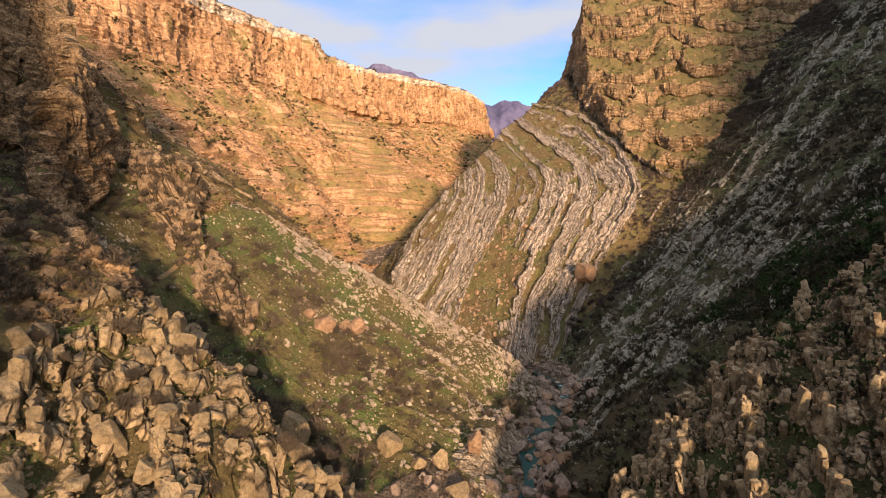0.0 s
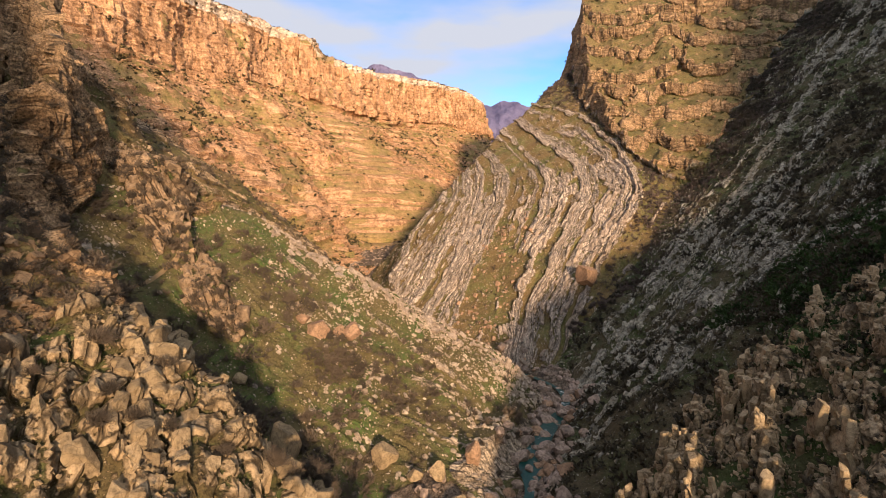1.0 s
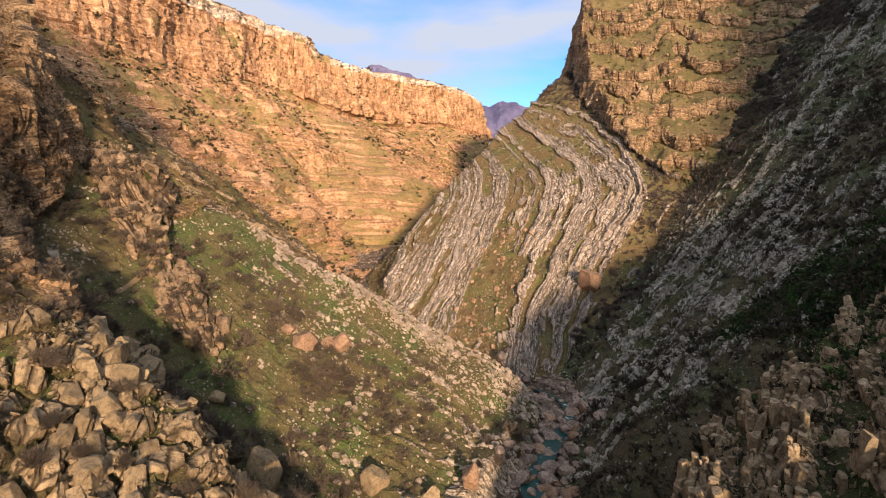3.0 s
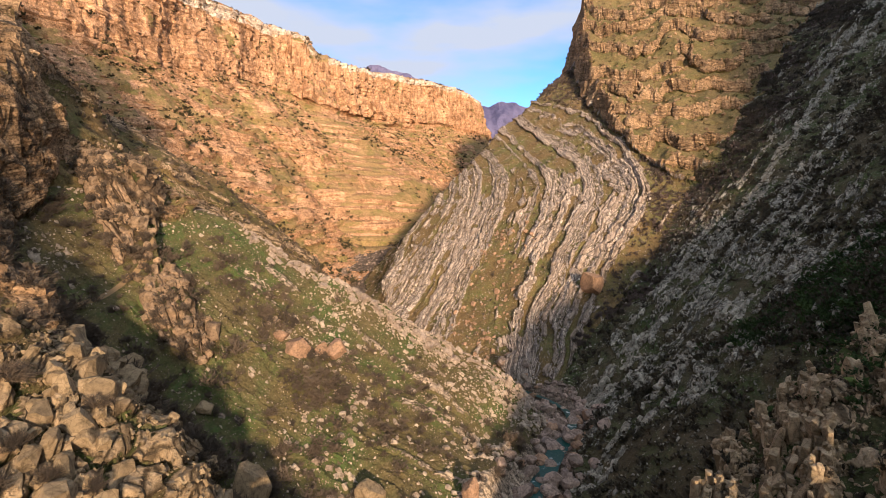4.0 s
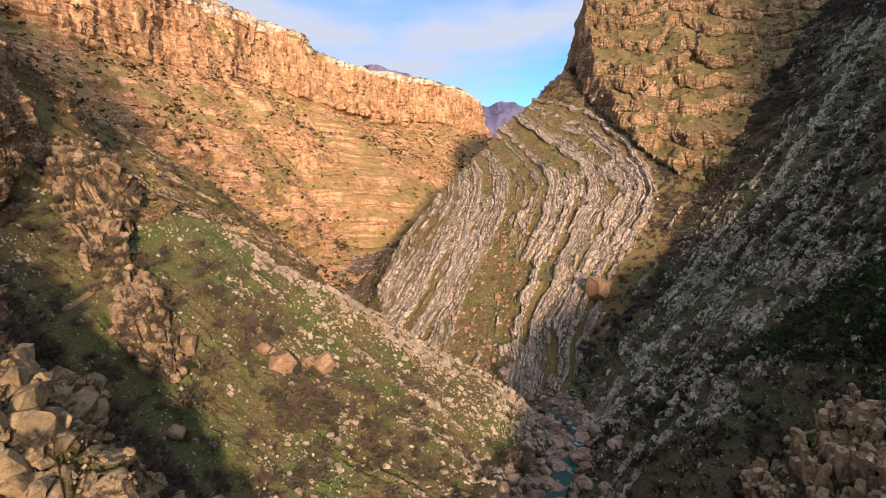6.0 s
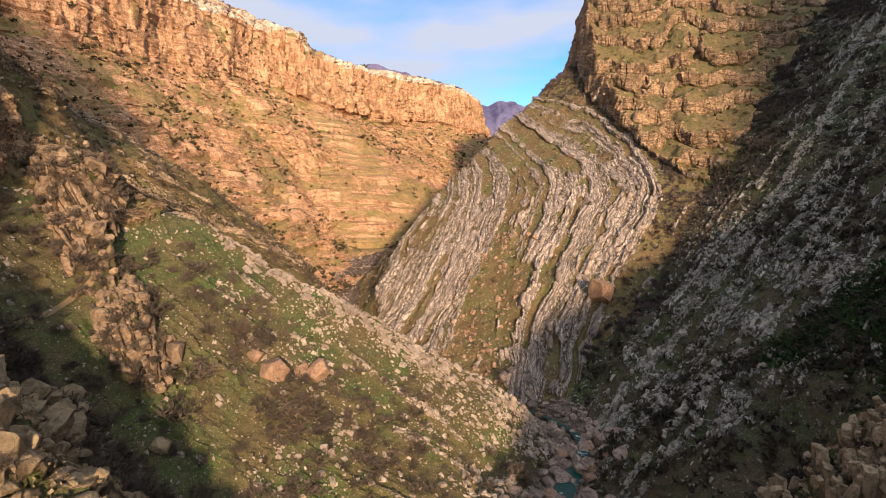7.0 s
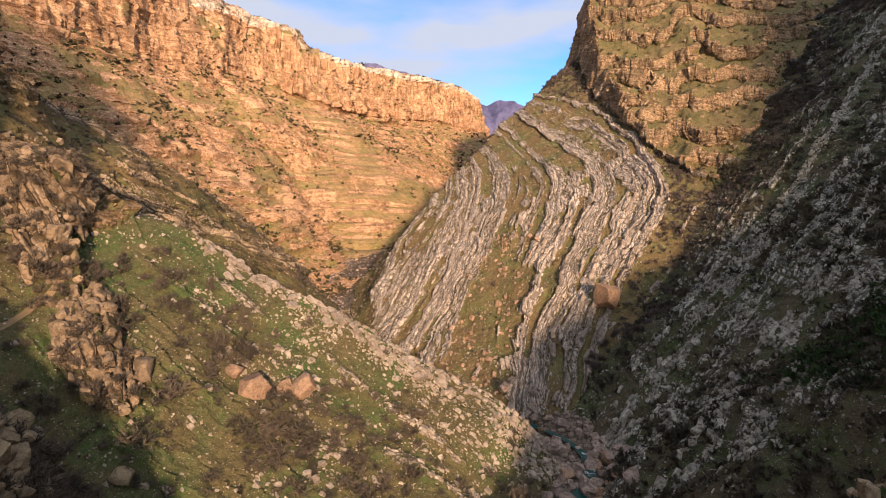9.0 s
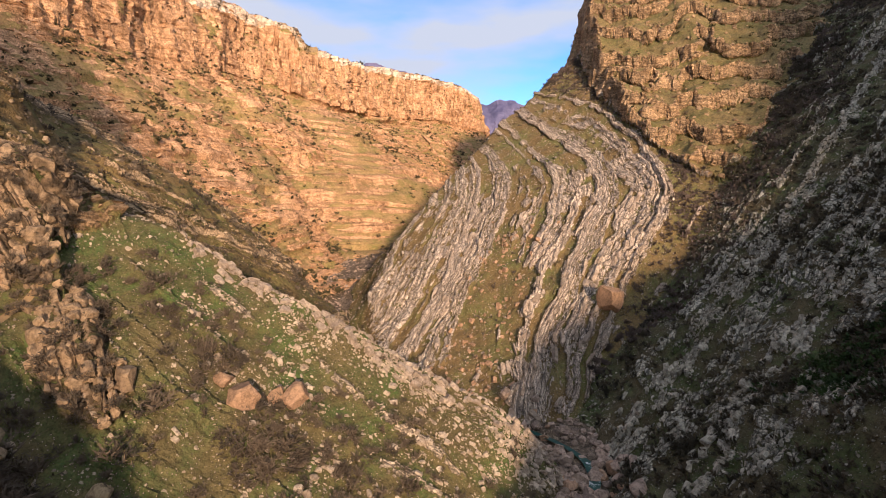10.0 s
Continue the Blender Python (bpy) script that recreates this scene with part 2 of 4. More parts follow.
def grid_normals(px, py, pz):
    pos = np.stack([px, py, pz], axis=-1)
    du, dv = np.gradient(pos, axis=1), np.gradient(pos, axis=0)
    n = np.cross(du, dv)
    return n / np.maximum(np.linalg.norm(n, axis=-1, keepdims=True), 1e-9)


N = grid_normals(X, Y, Z)
W = [(WHO == i).astype(float) for i in range(len(NAMES))]
STEEP = 1 - N[..., 2]

# bedding coordinate of each landform, in metres across the beds, and the run along them
warp = fbm(X / 9, Y / 9, octaves=3, seed=41)
hinge = Z - 45 + 2.0 * fbm(X / 18, Y / 18, octaves=2, seed=5)
limb = np.sqrt(hinge * hinge + 30)
bed_fold = X + (0.72 - 0.45 * smooth(36, 62, X)) * 0.5 * (hinge + limb) + (0.66 + 0.3 * smooth(4, 50, X)) * 0.5 * (limb - hinge) + 1.3 * warp + 0.45 * fbm(X / 2.6, Y / 2.6, octaves=2, seed=43)
bed_spur = 0.33 * X + 0.94 * Y + 0.12 * Z + 1.6 * warp
bed_right = -0.54 * X + 0.84 * Y + 1.4 * warp
bed_rib = 0.86 * X - 0.5 * Y + 1.2 * warp
bed_mound = 0.88 * X + 0.42 * Y + 1.2 * warp
bed_flat = Z + 0.10 * X - 0.12 * Y + 1.5 * warp
dip_bed = 0.45 * X + 0.25 * Y + 0.9 * Z + 1.5 * warp
bed_peak = 0.8 * X + 0.6 * Y + 0.2 * Z + 0.9 * warp
PICK = [WHO == 1, WHO == 6, WHO == 3, WHO == 4, WHO == 5, WHO == 8, WHO == 11]
BED = np.select(PICK, [bed_fold, bed_spur, bed_right, bed_rib, bed_mound, bed_peak, dip_bed], bed_flat)
RUN = np.select(PICK, [1.25 * Z, 0.94 * X - 0.33 * Y, 0.84 * X + 0.54 * Y, 0.5 * X + 0.86 * Y + 0.7 * Z, -0.42 * X + 0.88 * Y + 0.7 * Z, 0.8 * Z + 0.3 * X - 0.3 * Y, 0.9 * X - 0.45 * Y], 0.9 * X - 0.45 * Y)


def ledges(bed, x, y, width, seed):
    """Beds that stand proud: a value from 0 to 1, broken along the bed."""
    a = value_noise(bed / width, x * 0 + seed, seed=seed)
    b = value_noise(bed / (width * 0.37), x * 0 + seed, seed=seed + 1)
    keep = fbm(x / 7, y / 7, octaves=3, seed=seed + 2)
    return smooth(-0.05, 0.35, 0.75 * a + 0.45 * b + 0.75 * keep)


def saw(bed, width, seed):
    """Tilted beds: each rises slowly and breaks off sharply; widths vary."""
    k = bed / width + 0.6 * value_noise(bed / (width * 3.1), bed * 0, seed=seed)
    f = np.floor(k)
    return (k - f) ** 1.5 * (0.55 + 0.45 * lattice(f.astype(np.int64), f.astype(np.int64) * 0, 0, seed))


def pillows(u, v, seed):
    """Split blocks, each tipped its own way, with deep clefts: height and the cleft mask."""
    wu, wv = u + 0.28 * fbm(u, v, octaves=2, seed=seed + 1), v + 0.28 * fbm(u, v, octaves=2, seed=seed + 2)
    d, e, r, lean = cells(wu, wv, seed)
    cleft = smooth(0.0, 0.17, e)
    return np.clip(0.62 + 0.38 * r + 0.5 * lean - 0.3 * d * d, 0, 1.4) * cleft, cleft


proud = ledges(BED, X, Y, 2.6, 51)
steps = saw(BED, 1.5, 55)
patch = fbm(X / 16, Y / 16, octaves=4, seed=61)
clump_fine = fbm(X / 3, Y / 3, octaves=3, seed=63)
blocks, joint = pillows(BED / 1.3, RUN / 2.6, 71)
lumps, cleft = pillows(BED / np.where(WHO == 5, 3.0, 2.0), RUN / np.where(WHO == 5, 4.4, 3.7), 73)
bits, chink = pillows(BED / 0.95, RUN / 1.2, 77)
crag_u = 0.8 * X + np.where(WHO == 2, -0.6, 0.6) * Y + 0.3 * Z
columns, split = pillows(crag_u / 2.3, (Z + 0.2 * Y) / 7.5, 83)
beds_in, split2 = pillows(crag_u / 3.6, bed_flat / 1.7, 85)

big = fbm(X / 11, Y / 11, Z / 11, octaves=5, seed=91)
small = fbm(X / 1.7, Y / 1.7, Z / 1.7, octaves=3, seed=97)

ROCK = np.zeros_like(X)
OFF = (1.1 + 0.9 * W[1] * smooth(24, 10, Z)) * big + 0.22 * small
# folded hill: continuous ribs of pale limestone with turf in the softer bands
m = W[1]
fold_back, _, _ = along(X, Y, FOLD_LINE)
high = smooth(44, 56, Z)
band = (0.5 + 0.3 * high) * value_noise(bed_fold / 1.7, X * 0 + 3, seed=101) + 0.22 * value_noise(bed_fold / 5.0, RUN / 25, seed=105) + 0.3 * value_noise(bed_fold / 0.9, RUN / 9, seed=103) + 0.5 * patch + 0.5 * clump_fine
soft = smooth(27, 31, bed_fold + 5 * patch + 2 * clump_fine) * smooth(47, 43, bed_fold + 5 * patch + 2 * clump_fine)
core = 1.0 - soft * (0.25 + 0.75 * smooth(32, 22, Z)) - 0.6 * high - 1.2 * smooth(64, 68, bed_fold + 2 * patch)
fold_keep = smooth(0.15, 0.6, core + 1.25 * band + 0.35 * value_noise(bed_fold / 4.5, RUN / 22, seed=107) - 0.24) * smooth(2.5, 0.0, fold_back)
OFF += m * fold_keep * (0.5 * proud + 0.85 * steps + 0.2 * blocks + 0.45 * saw(BED, 0.8, 57))
ROCK += m * fold_keep * (0.5 + 0.3 * proud + 0.35 * steps) * (0.5 + 0.5 * joint)
# left slope: turf with pale slabs, stonier towards the spur line
m = W[6]
stony = smooth(-14, 8, Y - 92 + 0.28 * X - 4 * patch)
rows = smooth(0.05, 0.4, 0.7 * value_noise(bed_spur / 3.4, X * 0 + 7, seed=111) + 0.5 * patch + 0.4 * stony - 0.12)
OFF += m * rows * (0.4 * proud + 0.45 * steps + 0.3 * blocks)
bank_d, _, _ = along(X, Y, BANK_CREST)
ROCK += m * (rows * (0.3 + 0.6 * np.maximum(stony, 0.6 * smooth(-14, 2, X))) * (0.4 + 0.6 * proud) * joint + 0.9 * smooth(3.0, 1.6, np.abs(bank_d)))
# right slope: grey ribs in dark scrub
m = W[3]
gap_right = FORMS[3] - np.maximum(FORMS[1], FORMS[2])
gap_left = FORMS[6] - FORMS[5]
rows_right = rows = smooth(1.5, 8, gap_right + 3 * patch) * smooth(68, 84, Y + 8 * patch) * smooth(-0.45, -0.1, clump_fine + 0.3 * patch) * smooth(-0.1, 0.25, 0.6 * value_noise(bed_right / 4.2, X * 0 + 2, seed=121) + 0.55 * value_noise(bed_right / 1.15, X * 0 + 4, seed=123) + 0.35 * value_noise(RUN / 2.6, bed_right / 1.4, seed=125) + 0.6 * patch + 0.5 * smooth(80, 45, X) + 0.1 - 0.3 * smooth(70, 95, X))
OFF += m * rows * (0.3 * proud + 1.1 * steps + 0.5 * blocks)
ROCK += m * rows * (0.45 + 0.35 * steps) * (0.3 + 0.7 * joint)
# rib and mound: weathered blocks, columns and fins
for i, seed in ((4, 131), (5, 137)):
    m = W[i]
    fin = ledges(BED, X, Y, 2.2, seed)
    keep = smooth(-0.3, 0.0, patch + 0.35 * clump_fine + (0.18 if i == 5 else 0.0))
    OFF += m * keep * ((0.9 if i == 5 else 0.7) * fin + (1.7 if i == 5 else 0.7) * lumps + (0.3 if i == 5 else 0.5) * bits)
    ROCK += m * keep * (0.25 + 0.2 * fin + 0.75 * lumps) * (0.3 + 0.7 * cleft) * (0.6 + 0.4 * chink)
# crags and cap
for i in (2, 7, 8):
    m = W[i]
    wall = smooth(0.34, 0.52, STEEP) if i == 2 else smooth(0.24, 0.5, STEEP)
    broken = smooth(-0.3, 0.2, fbm(X / 8, Y / 8, Z / 8, octaves=3, seed=87))
    OFF += m * (0.4 * proud + wall * ({2: 0.6, 7: 1.3, 8: 0.5}[i] * columns * broken + {2: 0.6, 7: 0.9, 8: 0.2}[i] * beds_in + {2: 0.3, 7: 0.55, 8: 0.4}[i] * bits) + (1.0 if i == 2 else 1.2) * fbm(crag_u / 8, Z / 45, octaves=4, seed=89) + (0.7 if i == 2 else 0.8) * wall * smooth(0.0, 0.3, value_noise(crag_u / 3.1, bed_flat / 14, seed=86)))
    ROCK += m * (wall * (0.45 + 0.5 * columns + 0.2 * beds_in) * (0.5 + 0.5 * split) + 0.22 * proud)
dip = np.maximum(saw(dip_bed, 1.9, 143), 0.6 * saw(dip_bed, 0.9, 145)) * smooth(-0.5, -0.1, value_noise(dip_bed / 7, X * 0, seed=147) + patch + 0.5 * clump_fine)
OFF += (W[11] + 0.6 * W[7] + W[0] * (Y > 118)) * (2.5 * dip + 0.3 * blocks)
ROCK += W[11] * (0.12 + 1.0 * dip * (0.5 + 0.5 * joint)) + (W[7] + W[0] * (Y > 118)) * 0.5 * dip
OFF += W[8] * (0.5 * lumps + 1.3 * pillows(bed_peak / 2.9, RUN / 8, 79)[0] + 0.45 * bits)
ROCK += W[8] * (-0.25 + 0.8 * cleft * chink)
OFF += (W[5] + W[8]) * 0.3 * fbm(X / 1.2, Y / 1.2, Z / 1.2, octaves=3, seed=99)
ROCK += W[0] * 0.55 + (W[9] + W[10]) * 0.4
OFF *= 1 - 0.75 * W[0]
ROCK = np.clip(ROCK, 0, 1)
damp = smooth(2.5, 7, RIVER_D)
OFF *= damp
PATH = [(-60, 70), (-53, 73.5), (-48, 78), (-45.5, 84), (-44, 91)]
trod = smooth(2.6, 1.0, np.abs(along(X, Y, PATH)[0]))
OFF *= 1 - trod
ROCK *= 1 - trod
PX, PY, PZ = X + N[..., 0] * OFF, Y + N[..., 1] * OFF, Z + N[..., 2] * OFF
# upright fins and columns of the rib
plates = smooth(-0.12, 0.12, value_noise(bed_rib / 0.9, X * 0 + 5, seed=151) + 0.3 * clump_fine)
stumps = smooth(-0.4, -0.05, value_noise(RUN / 2.4, bed_rib / 1.6, seed=153) + 0.5 * patch)
stumps = np.maximum(stumps, smooth(35, 42, X) * smooth(-0.45, -0.05, value_noise(RUN / 2.0, bed_rib / 1.3, seed=155) + 0.4 * clump_fine))
rise = 0.9 + 0.7 * value_noise(RUN / 1.3, bed_rib / 1.3, seed=157)
PZ = PZ + W[4] * damp * (1.0 + 0.4 * smooth(38, 30, X)) * plates * stumps * rise
ROCK = np.clip(ROCK + W[4] * 0.75 * plates * stumps, 0, 1)


# ---- materials ----
class Nodes:
    """Short ways to lay out a node material."""

    def __init__(self, name):
        self.mat = bpy.data.materials.new(name)
        self.mat.use_nodes = True
        self.tree = self.mat.node_tree
        self.tree.nodes.clear()
        self.out = self.tree.nodes.new("ShaderNodeOutputMaterial")
        self.bsdf = self.tree.nodes.new("ShaderNodeBsdfPrincipled")
        self.tree.links.new(self.bsdf.outputs[0], self.out.inputs[0])
        self.place = self.tree.nodes.new("ShaderNodeNewGeometry").outputs["Position"]

    def link(self, a, b):
        if isinstance(a, (int, float)):
            b.default_value = a
        elif isinstance(a, tuple):
            b.default_value = (*a, 1) if len(a) == 3 else a
        else:
            self.tree.links.new(a, b)

    def noise(self, scale, detail=4.0, rough=0.55, vector=None, stretch=None):
        n = self.tree.nodes.new("ShaderNodeTexNoise")
        n.inputs["Scale"].default_value, n.inputs["Detail"].default_value, n.inputs["Roughness"].default_value = scale, detail, rough
        v = vector or self.place
        if stretch:
            mp = self.tree.nodes.new("ShaderNodeMapping")
            mp.inputs["Scale"].default_value = stretch
            self.link(v, mp.inputs["Vector"])
            v = mp.outputs[0]
        self.link(v, n.inputs["Vector"])
        return n.outputs[0]

    def voronoi(self, scale, feature="F1", stretch=None, out="Distance"):
        n = self.tree.nodes.new("ShaderNodeTexVoronoi")
        n.feature = feature
        n.inputs["Scale"].default_value = scale
        v = self.place
        if stretch:
            mp = self.tree.nodes.new("ShaderNodeMapping")
            mp.inputs["Scale"].default_value = stretch
            self.link(v, mp.inputs["Vector"])
            v = mp.outputs[0]
        self.link(v, n.inputs["Vector"])
        return n.outputs[out]

    def attribute(self, name):
        n = self.tree.nodes.new("ShaderNodeAttribute")
        n.attribute_name = name
        return n.outputs["Fac"]

    def lines(self, value, scale, detail=3.0):
        n = self.tree.nodes.new("ShaderNodeTexNoise")
        n.noise_dimensions = "1D"
        n.inputs["Scale"].default_value, n.inputs["Detail"].default_value = scale, detail
        self.link(value, n.inputs["W"])
        return n.outputs[0]

    def ramp(self, fac, *stops):
        n = self.tree.nodes.new("ShaderNodeValToRGB")
        e = n.color_ramp.elements
        while len(e) < len(stops):
            e.new(0.5)
        for el, (pos, col) in zip(e, stops):
            el.position = pos
            el.color = (col, col, col, 1) if isinstance(col, (int, float)) else (*col, 1)
        self.link(fac, n.inputs[0])
        return n.outputs[0]

    def mix(self, fac, a, b, blend="MIX"):
        n = self.tree.nodes.new("ShaderNodeMix")
        n.data_type, n.blend_type = "RGBA", blend
        self.link(fac, n.inputs[0])
        self.link(a, n.inputs[6])
        self.link(b, n.inputs[7])
        return n.outputs[2]

    def maths(self, op, a, b=0.0):
        n = self.tree.nodes.new("ShaderNodeMath")
        n.operation = op
        self.link(a, n.inputs[0])
        self.link(b, n.inputs[1])
        return n.outputs[0]

    def random(self):
        return self.tree.nodes.new("ShaderNodeObjectInfo").outputs["Random"]

    def island(self):
        return self.tree.nodes.new("ShaderNodeNewGeometry").outputs["Random Per Island"]

    def done(self, colour, rough=0.9, height=None, strength=0.5, distance=0.2, spec=0.2):
        self.link(colour, self.bsdf.inputs["Base Color"])
        self.link(rough, self.bsdf.inputs["Roughness"])
        self.bsdf.inputs["Specular IOR Level"].default_value = spec
        if height is not None:
            b = self.tree.nodes.new("ShaderNodeBump")
            b.inputs["Strength"].default_value, b.inputs["Distance"].default_value = strength, distance
            self.link(height, b.inputs["Height"])
            self.tree.links.new(b.outputs[0], self.bsdf.inputs["Normal"])
        return self.mat


def land_material(name, rock_a, rock_b, soil, grass, grit=0.5, big=1.0, courses=0.0, streaks=0.0, speck=1.0):
    """Bedded rock that breaks through turf and stony soil. grit: share of small stones in the turf and of the shade
    ring painted round each. courses: how far the beds split into blocks.
    """
    n = Nodes(name)
    bed, run = n.attribute("bed"), n.attribute("run")
    rock = n.attribute("rock")
    layers = n.lines(bed, 1.9 / big, 5.0)
    seams = n.lines(bed, 1.35 / big, 1.0)
    stain = n.noise(0.16, 5.0, 0.6)
    grain = n.noise(1.6, 6.0, 0.65)
    fine = n.noise(7.0, 4.0, 0.6)
    vec = n.tree.nodes.new("ShaderNodeCombineXYZ")
    n.link(n.maths("MULTIPLY", n.maths("ADD", bed, n.maths("MULTIPLY", grain, 0.3)), 1.25 / big), vec.inputs[0])
    n.link(n.maths("MULTIPLY", n.maths("ADD", run, n.maths("MULTIPLY", fine, 0.5)), 0.4 / big), vec.inputs[1])
    crack_n = n.tree.nodes.new("ShaderNodeTexVoronoi")
    crack_n.feature = "DISTANCE_TO_EDGE"
    n.link(vec.outputs[0], crack_n.inputs["Vector"])
    crack_n.inputs["Scale"].default_value = 1.0
    crack = crack_n.outputs["Distance"]
    cell_n = n.tree.nodes.new("ShaderNodeTexVoronoi")
    n.link(vec.outputs[0], cell_n.inputs["Vector"])
    cell_n.inputs["Scale"].default_value = 1.0
    tone = n.tree.nodes.new("ShaderNodeSeparateColor")
    n.link(cell_n.outputs["Color"], tone.inputs[0])
    rc = n.mix(n.ramp(layers, (0.35, 0.0), (0.65, 1.0)), rock_a, rock_b)
    rc = n.mix(n.maths("MULTIPLY", tone.outputs[0], 0.5), rc, tuple(1.25 * c for c in rock_a))
    rc = n.mix(n.ramp(stain, (0.4, 0.0), (0.75, 0.7)), rc, tuple(0.6 * c for c in rock_b))
    rc = n.mix(n.ramp(grain, (0.3, 0.85 * speck), (0.5, 0.0)), rc, tuple(0.3 * c for c in rock_a))
    rc = n.mix(n.ramp(n.noise(4.2 / big, 3.0, 0.6), (0.34, 0.75 * speck), (0.46, 0.0)), rc, tuple(0.28 * c for c in rock_b))
    rc = n.mix(n.ramp(n.noise(0.8 / big, 3.0, 0.5), (0.5, 0.0), (0.66, 0.6)), rc, tuple(min(0.8, 1.22 * c) for c in rock_a))
    rc = n.mix(n.ramp(crack, (0.015, 0.95 * courses), (0.09, 0.0)), rc, tuple(0.16 * c for c in rock_b))
    if streaks:
        rc = n.mix(n.ramp(n.noise(0.32, 5.0, 0.6, stretch=(1, 1, 0.13)), (0.5, 0.0), (0.66, 0.75 * streaks)), rc, tuple(0.42 * c for c in rock_b))
        rc = n.mix(n.ramp(n.noise(0.07, 4.0, 0.5, stretch=(1, 1, 0.5)), (0.52, 0.0), (0.68, 0.55 * streaks)), rc, tuple(min(0.8, 1.3 * c) for c in rock_a))
    rc = n.mix(n.ramp(seams, (0.36, 0.85 * courses), (0.44, 0.0)), rc, tuple(0.3 * c for c in rock_b))
    near = 1.0 if big < 1.55 else 0.42
    turf = n.mix(n.ramp(n.noise(0.11, 5.0, 0.65), (0.44, 0.0), (0.62, 1.0)), soil, grass)
    turf = n.mix(n.ramp(n.noise(0.55 * near, 6.0, 0.75), (0.46, 0.0), (0.6, 0.45)), turf, tuple(1.1 * c for c in soil))
    turf = n.mix(n.ramp(n.noise(1.3 * near, 6.0, 0.75), (0.36, 0.65), (0.56, 0.0)), turf, tuple(0.38 * c for c in soil))
    turf = n.mix(n.ramp(n.noise(3.5 * near, 4.0, 0.7), (0.52, 0.0), (0.68, 0.55)), turf, tuple(1.6 * c for c in soil))
    turf = n.mix(n.ramp(n.noise(5.0 * near, 3.0, 0.6), (0.36, 0.45), (0.47, 0.0)), turf, tuple(0.22 * c for c in soil))
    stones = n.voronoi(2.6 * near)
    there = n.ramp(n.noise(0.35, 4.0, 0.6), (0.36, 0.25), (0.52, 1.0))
    # shadow gap round each stone, painted as a ring of darkened soil
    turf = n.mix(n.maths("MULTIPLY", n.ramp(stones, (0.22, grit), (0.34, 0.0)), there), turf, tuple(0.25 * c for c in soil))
    turf = n.mix(n.maths("MULTIPLY", n.ramp(stones, (0.15, grit), (0.21, 0.0)), there), turf, rock_a)
    edge = n.maths("ADD", rock, n.maths("MULTIPLY", n.maths("SUBTRACT", grain, 0.5), 1.0))
    edge = n.ramp(edge, (0.36, 0.0), (0.48, 1.0))
    rc = n.mix(1.0, rc, n.ramp(n.noise(3.6 / big, 4.0, 0.7), (0.35, 1 - 0.64 * speck), (0.6, 1 + 0.38 * speck)), "MULTIPLY")
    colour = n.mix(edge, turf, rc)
    height = n.maths("ADD", n.maths("MULTIPLY", n.maths("MULTIPLY", layers, edge), 0.6), n.maths("ADD", n.maths("MULTIPLY", grain, 0.9), n.maths("MULTIPLY", fine, 0.35)))
    height = n.maths("ADD", height, n.maths("MULTIPLY", edge, n.ramp(crack, (0.0, 0.0), (0.08, 0.1 + 0.45 * courses))))
    return n.done(colour, 0.92, height, 1.0, 0.45, 0.12)


GRASS = (0.066, 0.106, 0.028)
DRY = (0.122, 0.096, 0.042)
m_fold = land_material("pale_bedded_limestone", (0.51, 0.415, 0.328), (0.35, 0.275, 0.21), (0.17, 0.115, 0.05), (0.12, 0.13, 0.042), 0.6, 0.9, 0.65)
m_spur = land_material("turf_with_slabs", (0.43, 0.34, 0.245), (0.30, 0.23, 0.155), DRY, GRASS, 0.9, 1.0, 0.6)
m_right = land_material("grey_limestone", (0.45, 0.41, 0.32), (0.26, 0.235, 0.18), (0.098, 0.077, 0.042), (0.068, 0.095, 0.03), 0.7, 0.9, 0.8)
m_tan = land_material("tan_sandstone", (0.40, 0.29, 0.168), (0.28, 0.20, 0.113), (0.11, 0.083, 0.038), (0.08, 0.115, 0.028), 0.6, 1.5, 0.9, 0.5, 0.4)
m_dark = land_material("dark_tan_sandstone", (0.48, 0.36, 0.22), (0.25, 0.18, 0.102), (0.08, 0.078, 0.033), (0.06, 0.125, 0.024), 0.5, 1.3, 0.9, 0.6, 0.5)
m_peak = land_material("brown_tan_slabs", (0.35, 0.24, 0.145), (0.23, 0.155, 0.09), (0.10, 0.07, 0.034), (0.075, 0.10, 0.028), 0.6, 1.3, 0.9, 0.5, 0.45)
m_ochre = land_material("ochre_cliff_rock", (0.58, 0.34, 0.185), (0.34, 0.18, 0.088), (0.34, 0.22, 0.10), (0.165, 0.15, 0.045), 0.9, 1.6, 0.15, 1.0)
m_cap = land_material("brown_cliff_rock", (0.39, 0.255, 0.14), (0.19, 0.115, 0.06), (0.20, 0.145, 0.062), (0.115, 0.108, 0.036), 0.5, 1.4, 0.4, 0.8)
m_gully = land_material("dipping_ledges_in_turf", (0.42, 0.305, 0.19), (0.25, 0.17, 0.098), (0.17, 0.115, 0.05), (0.12, 0.12, 0.038), 0.6, 1.2, 0.8)
m_bed = land_material("river_gravel", (0.22, 0.165, 0.118), (0.12, 0.088, 0.062), (0.06, 0.046, 0.028), (0.05, 0.055, 0.02), 0.9, 0.8, 0.3)


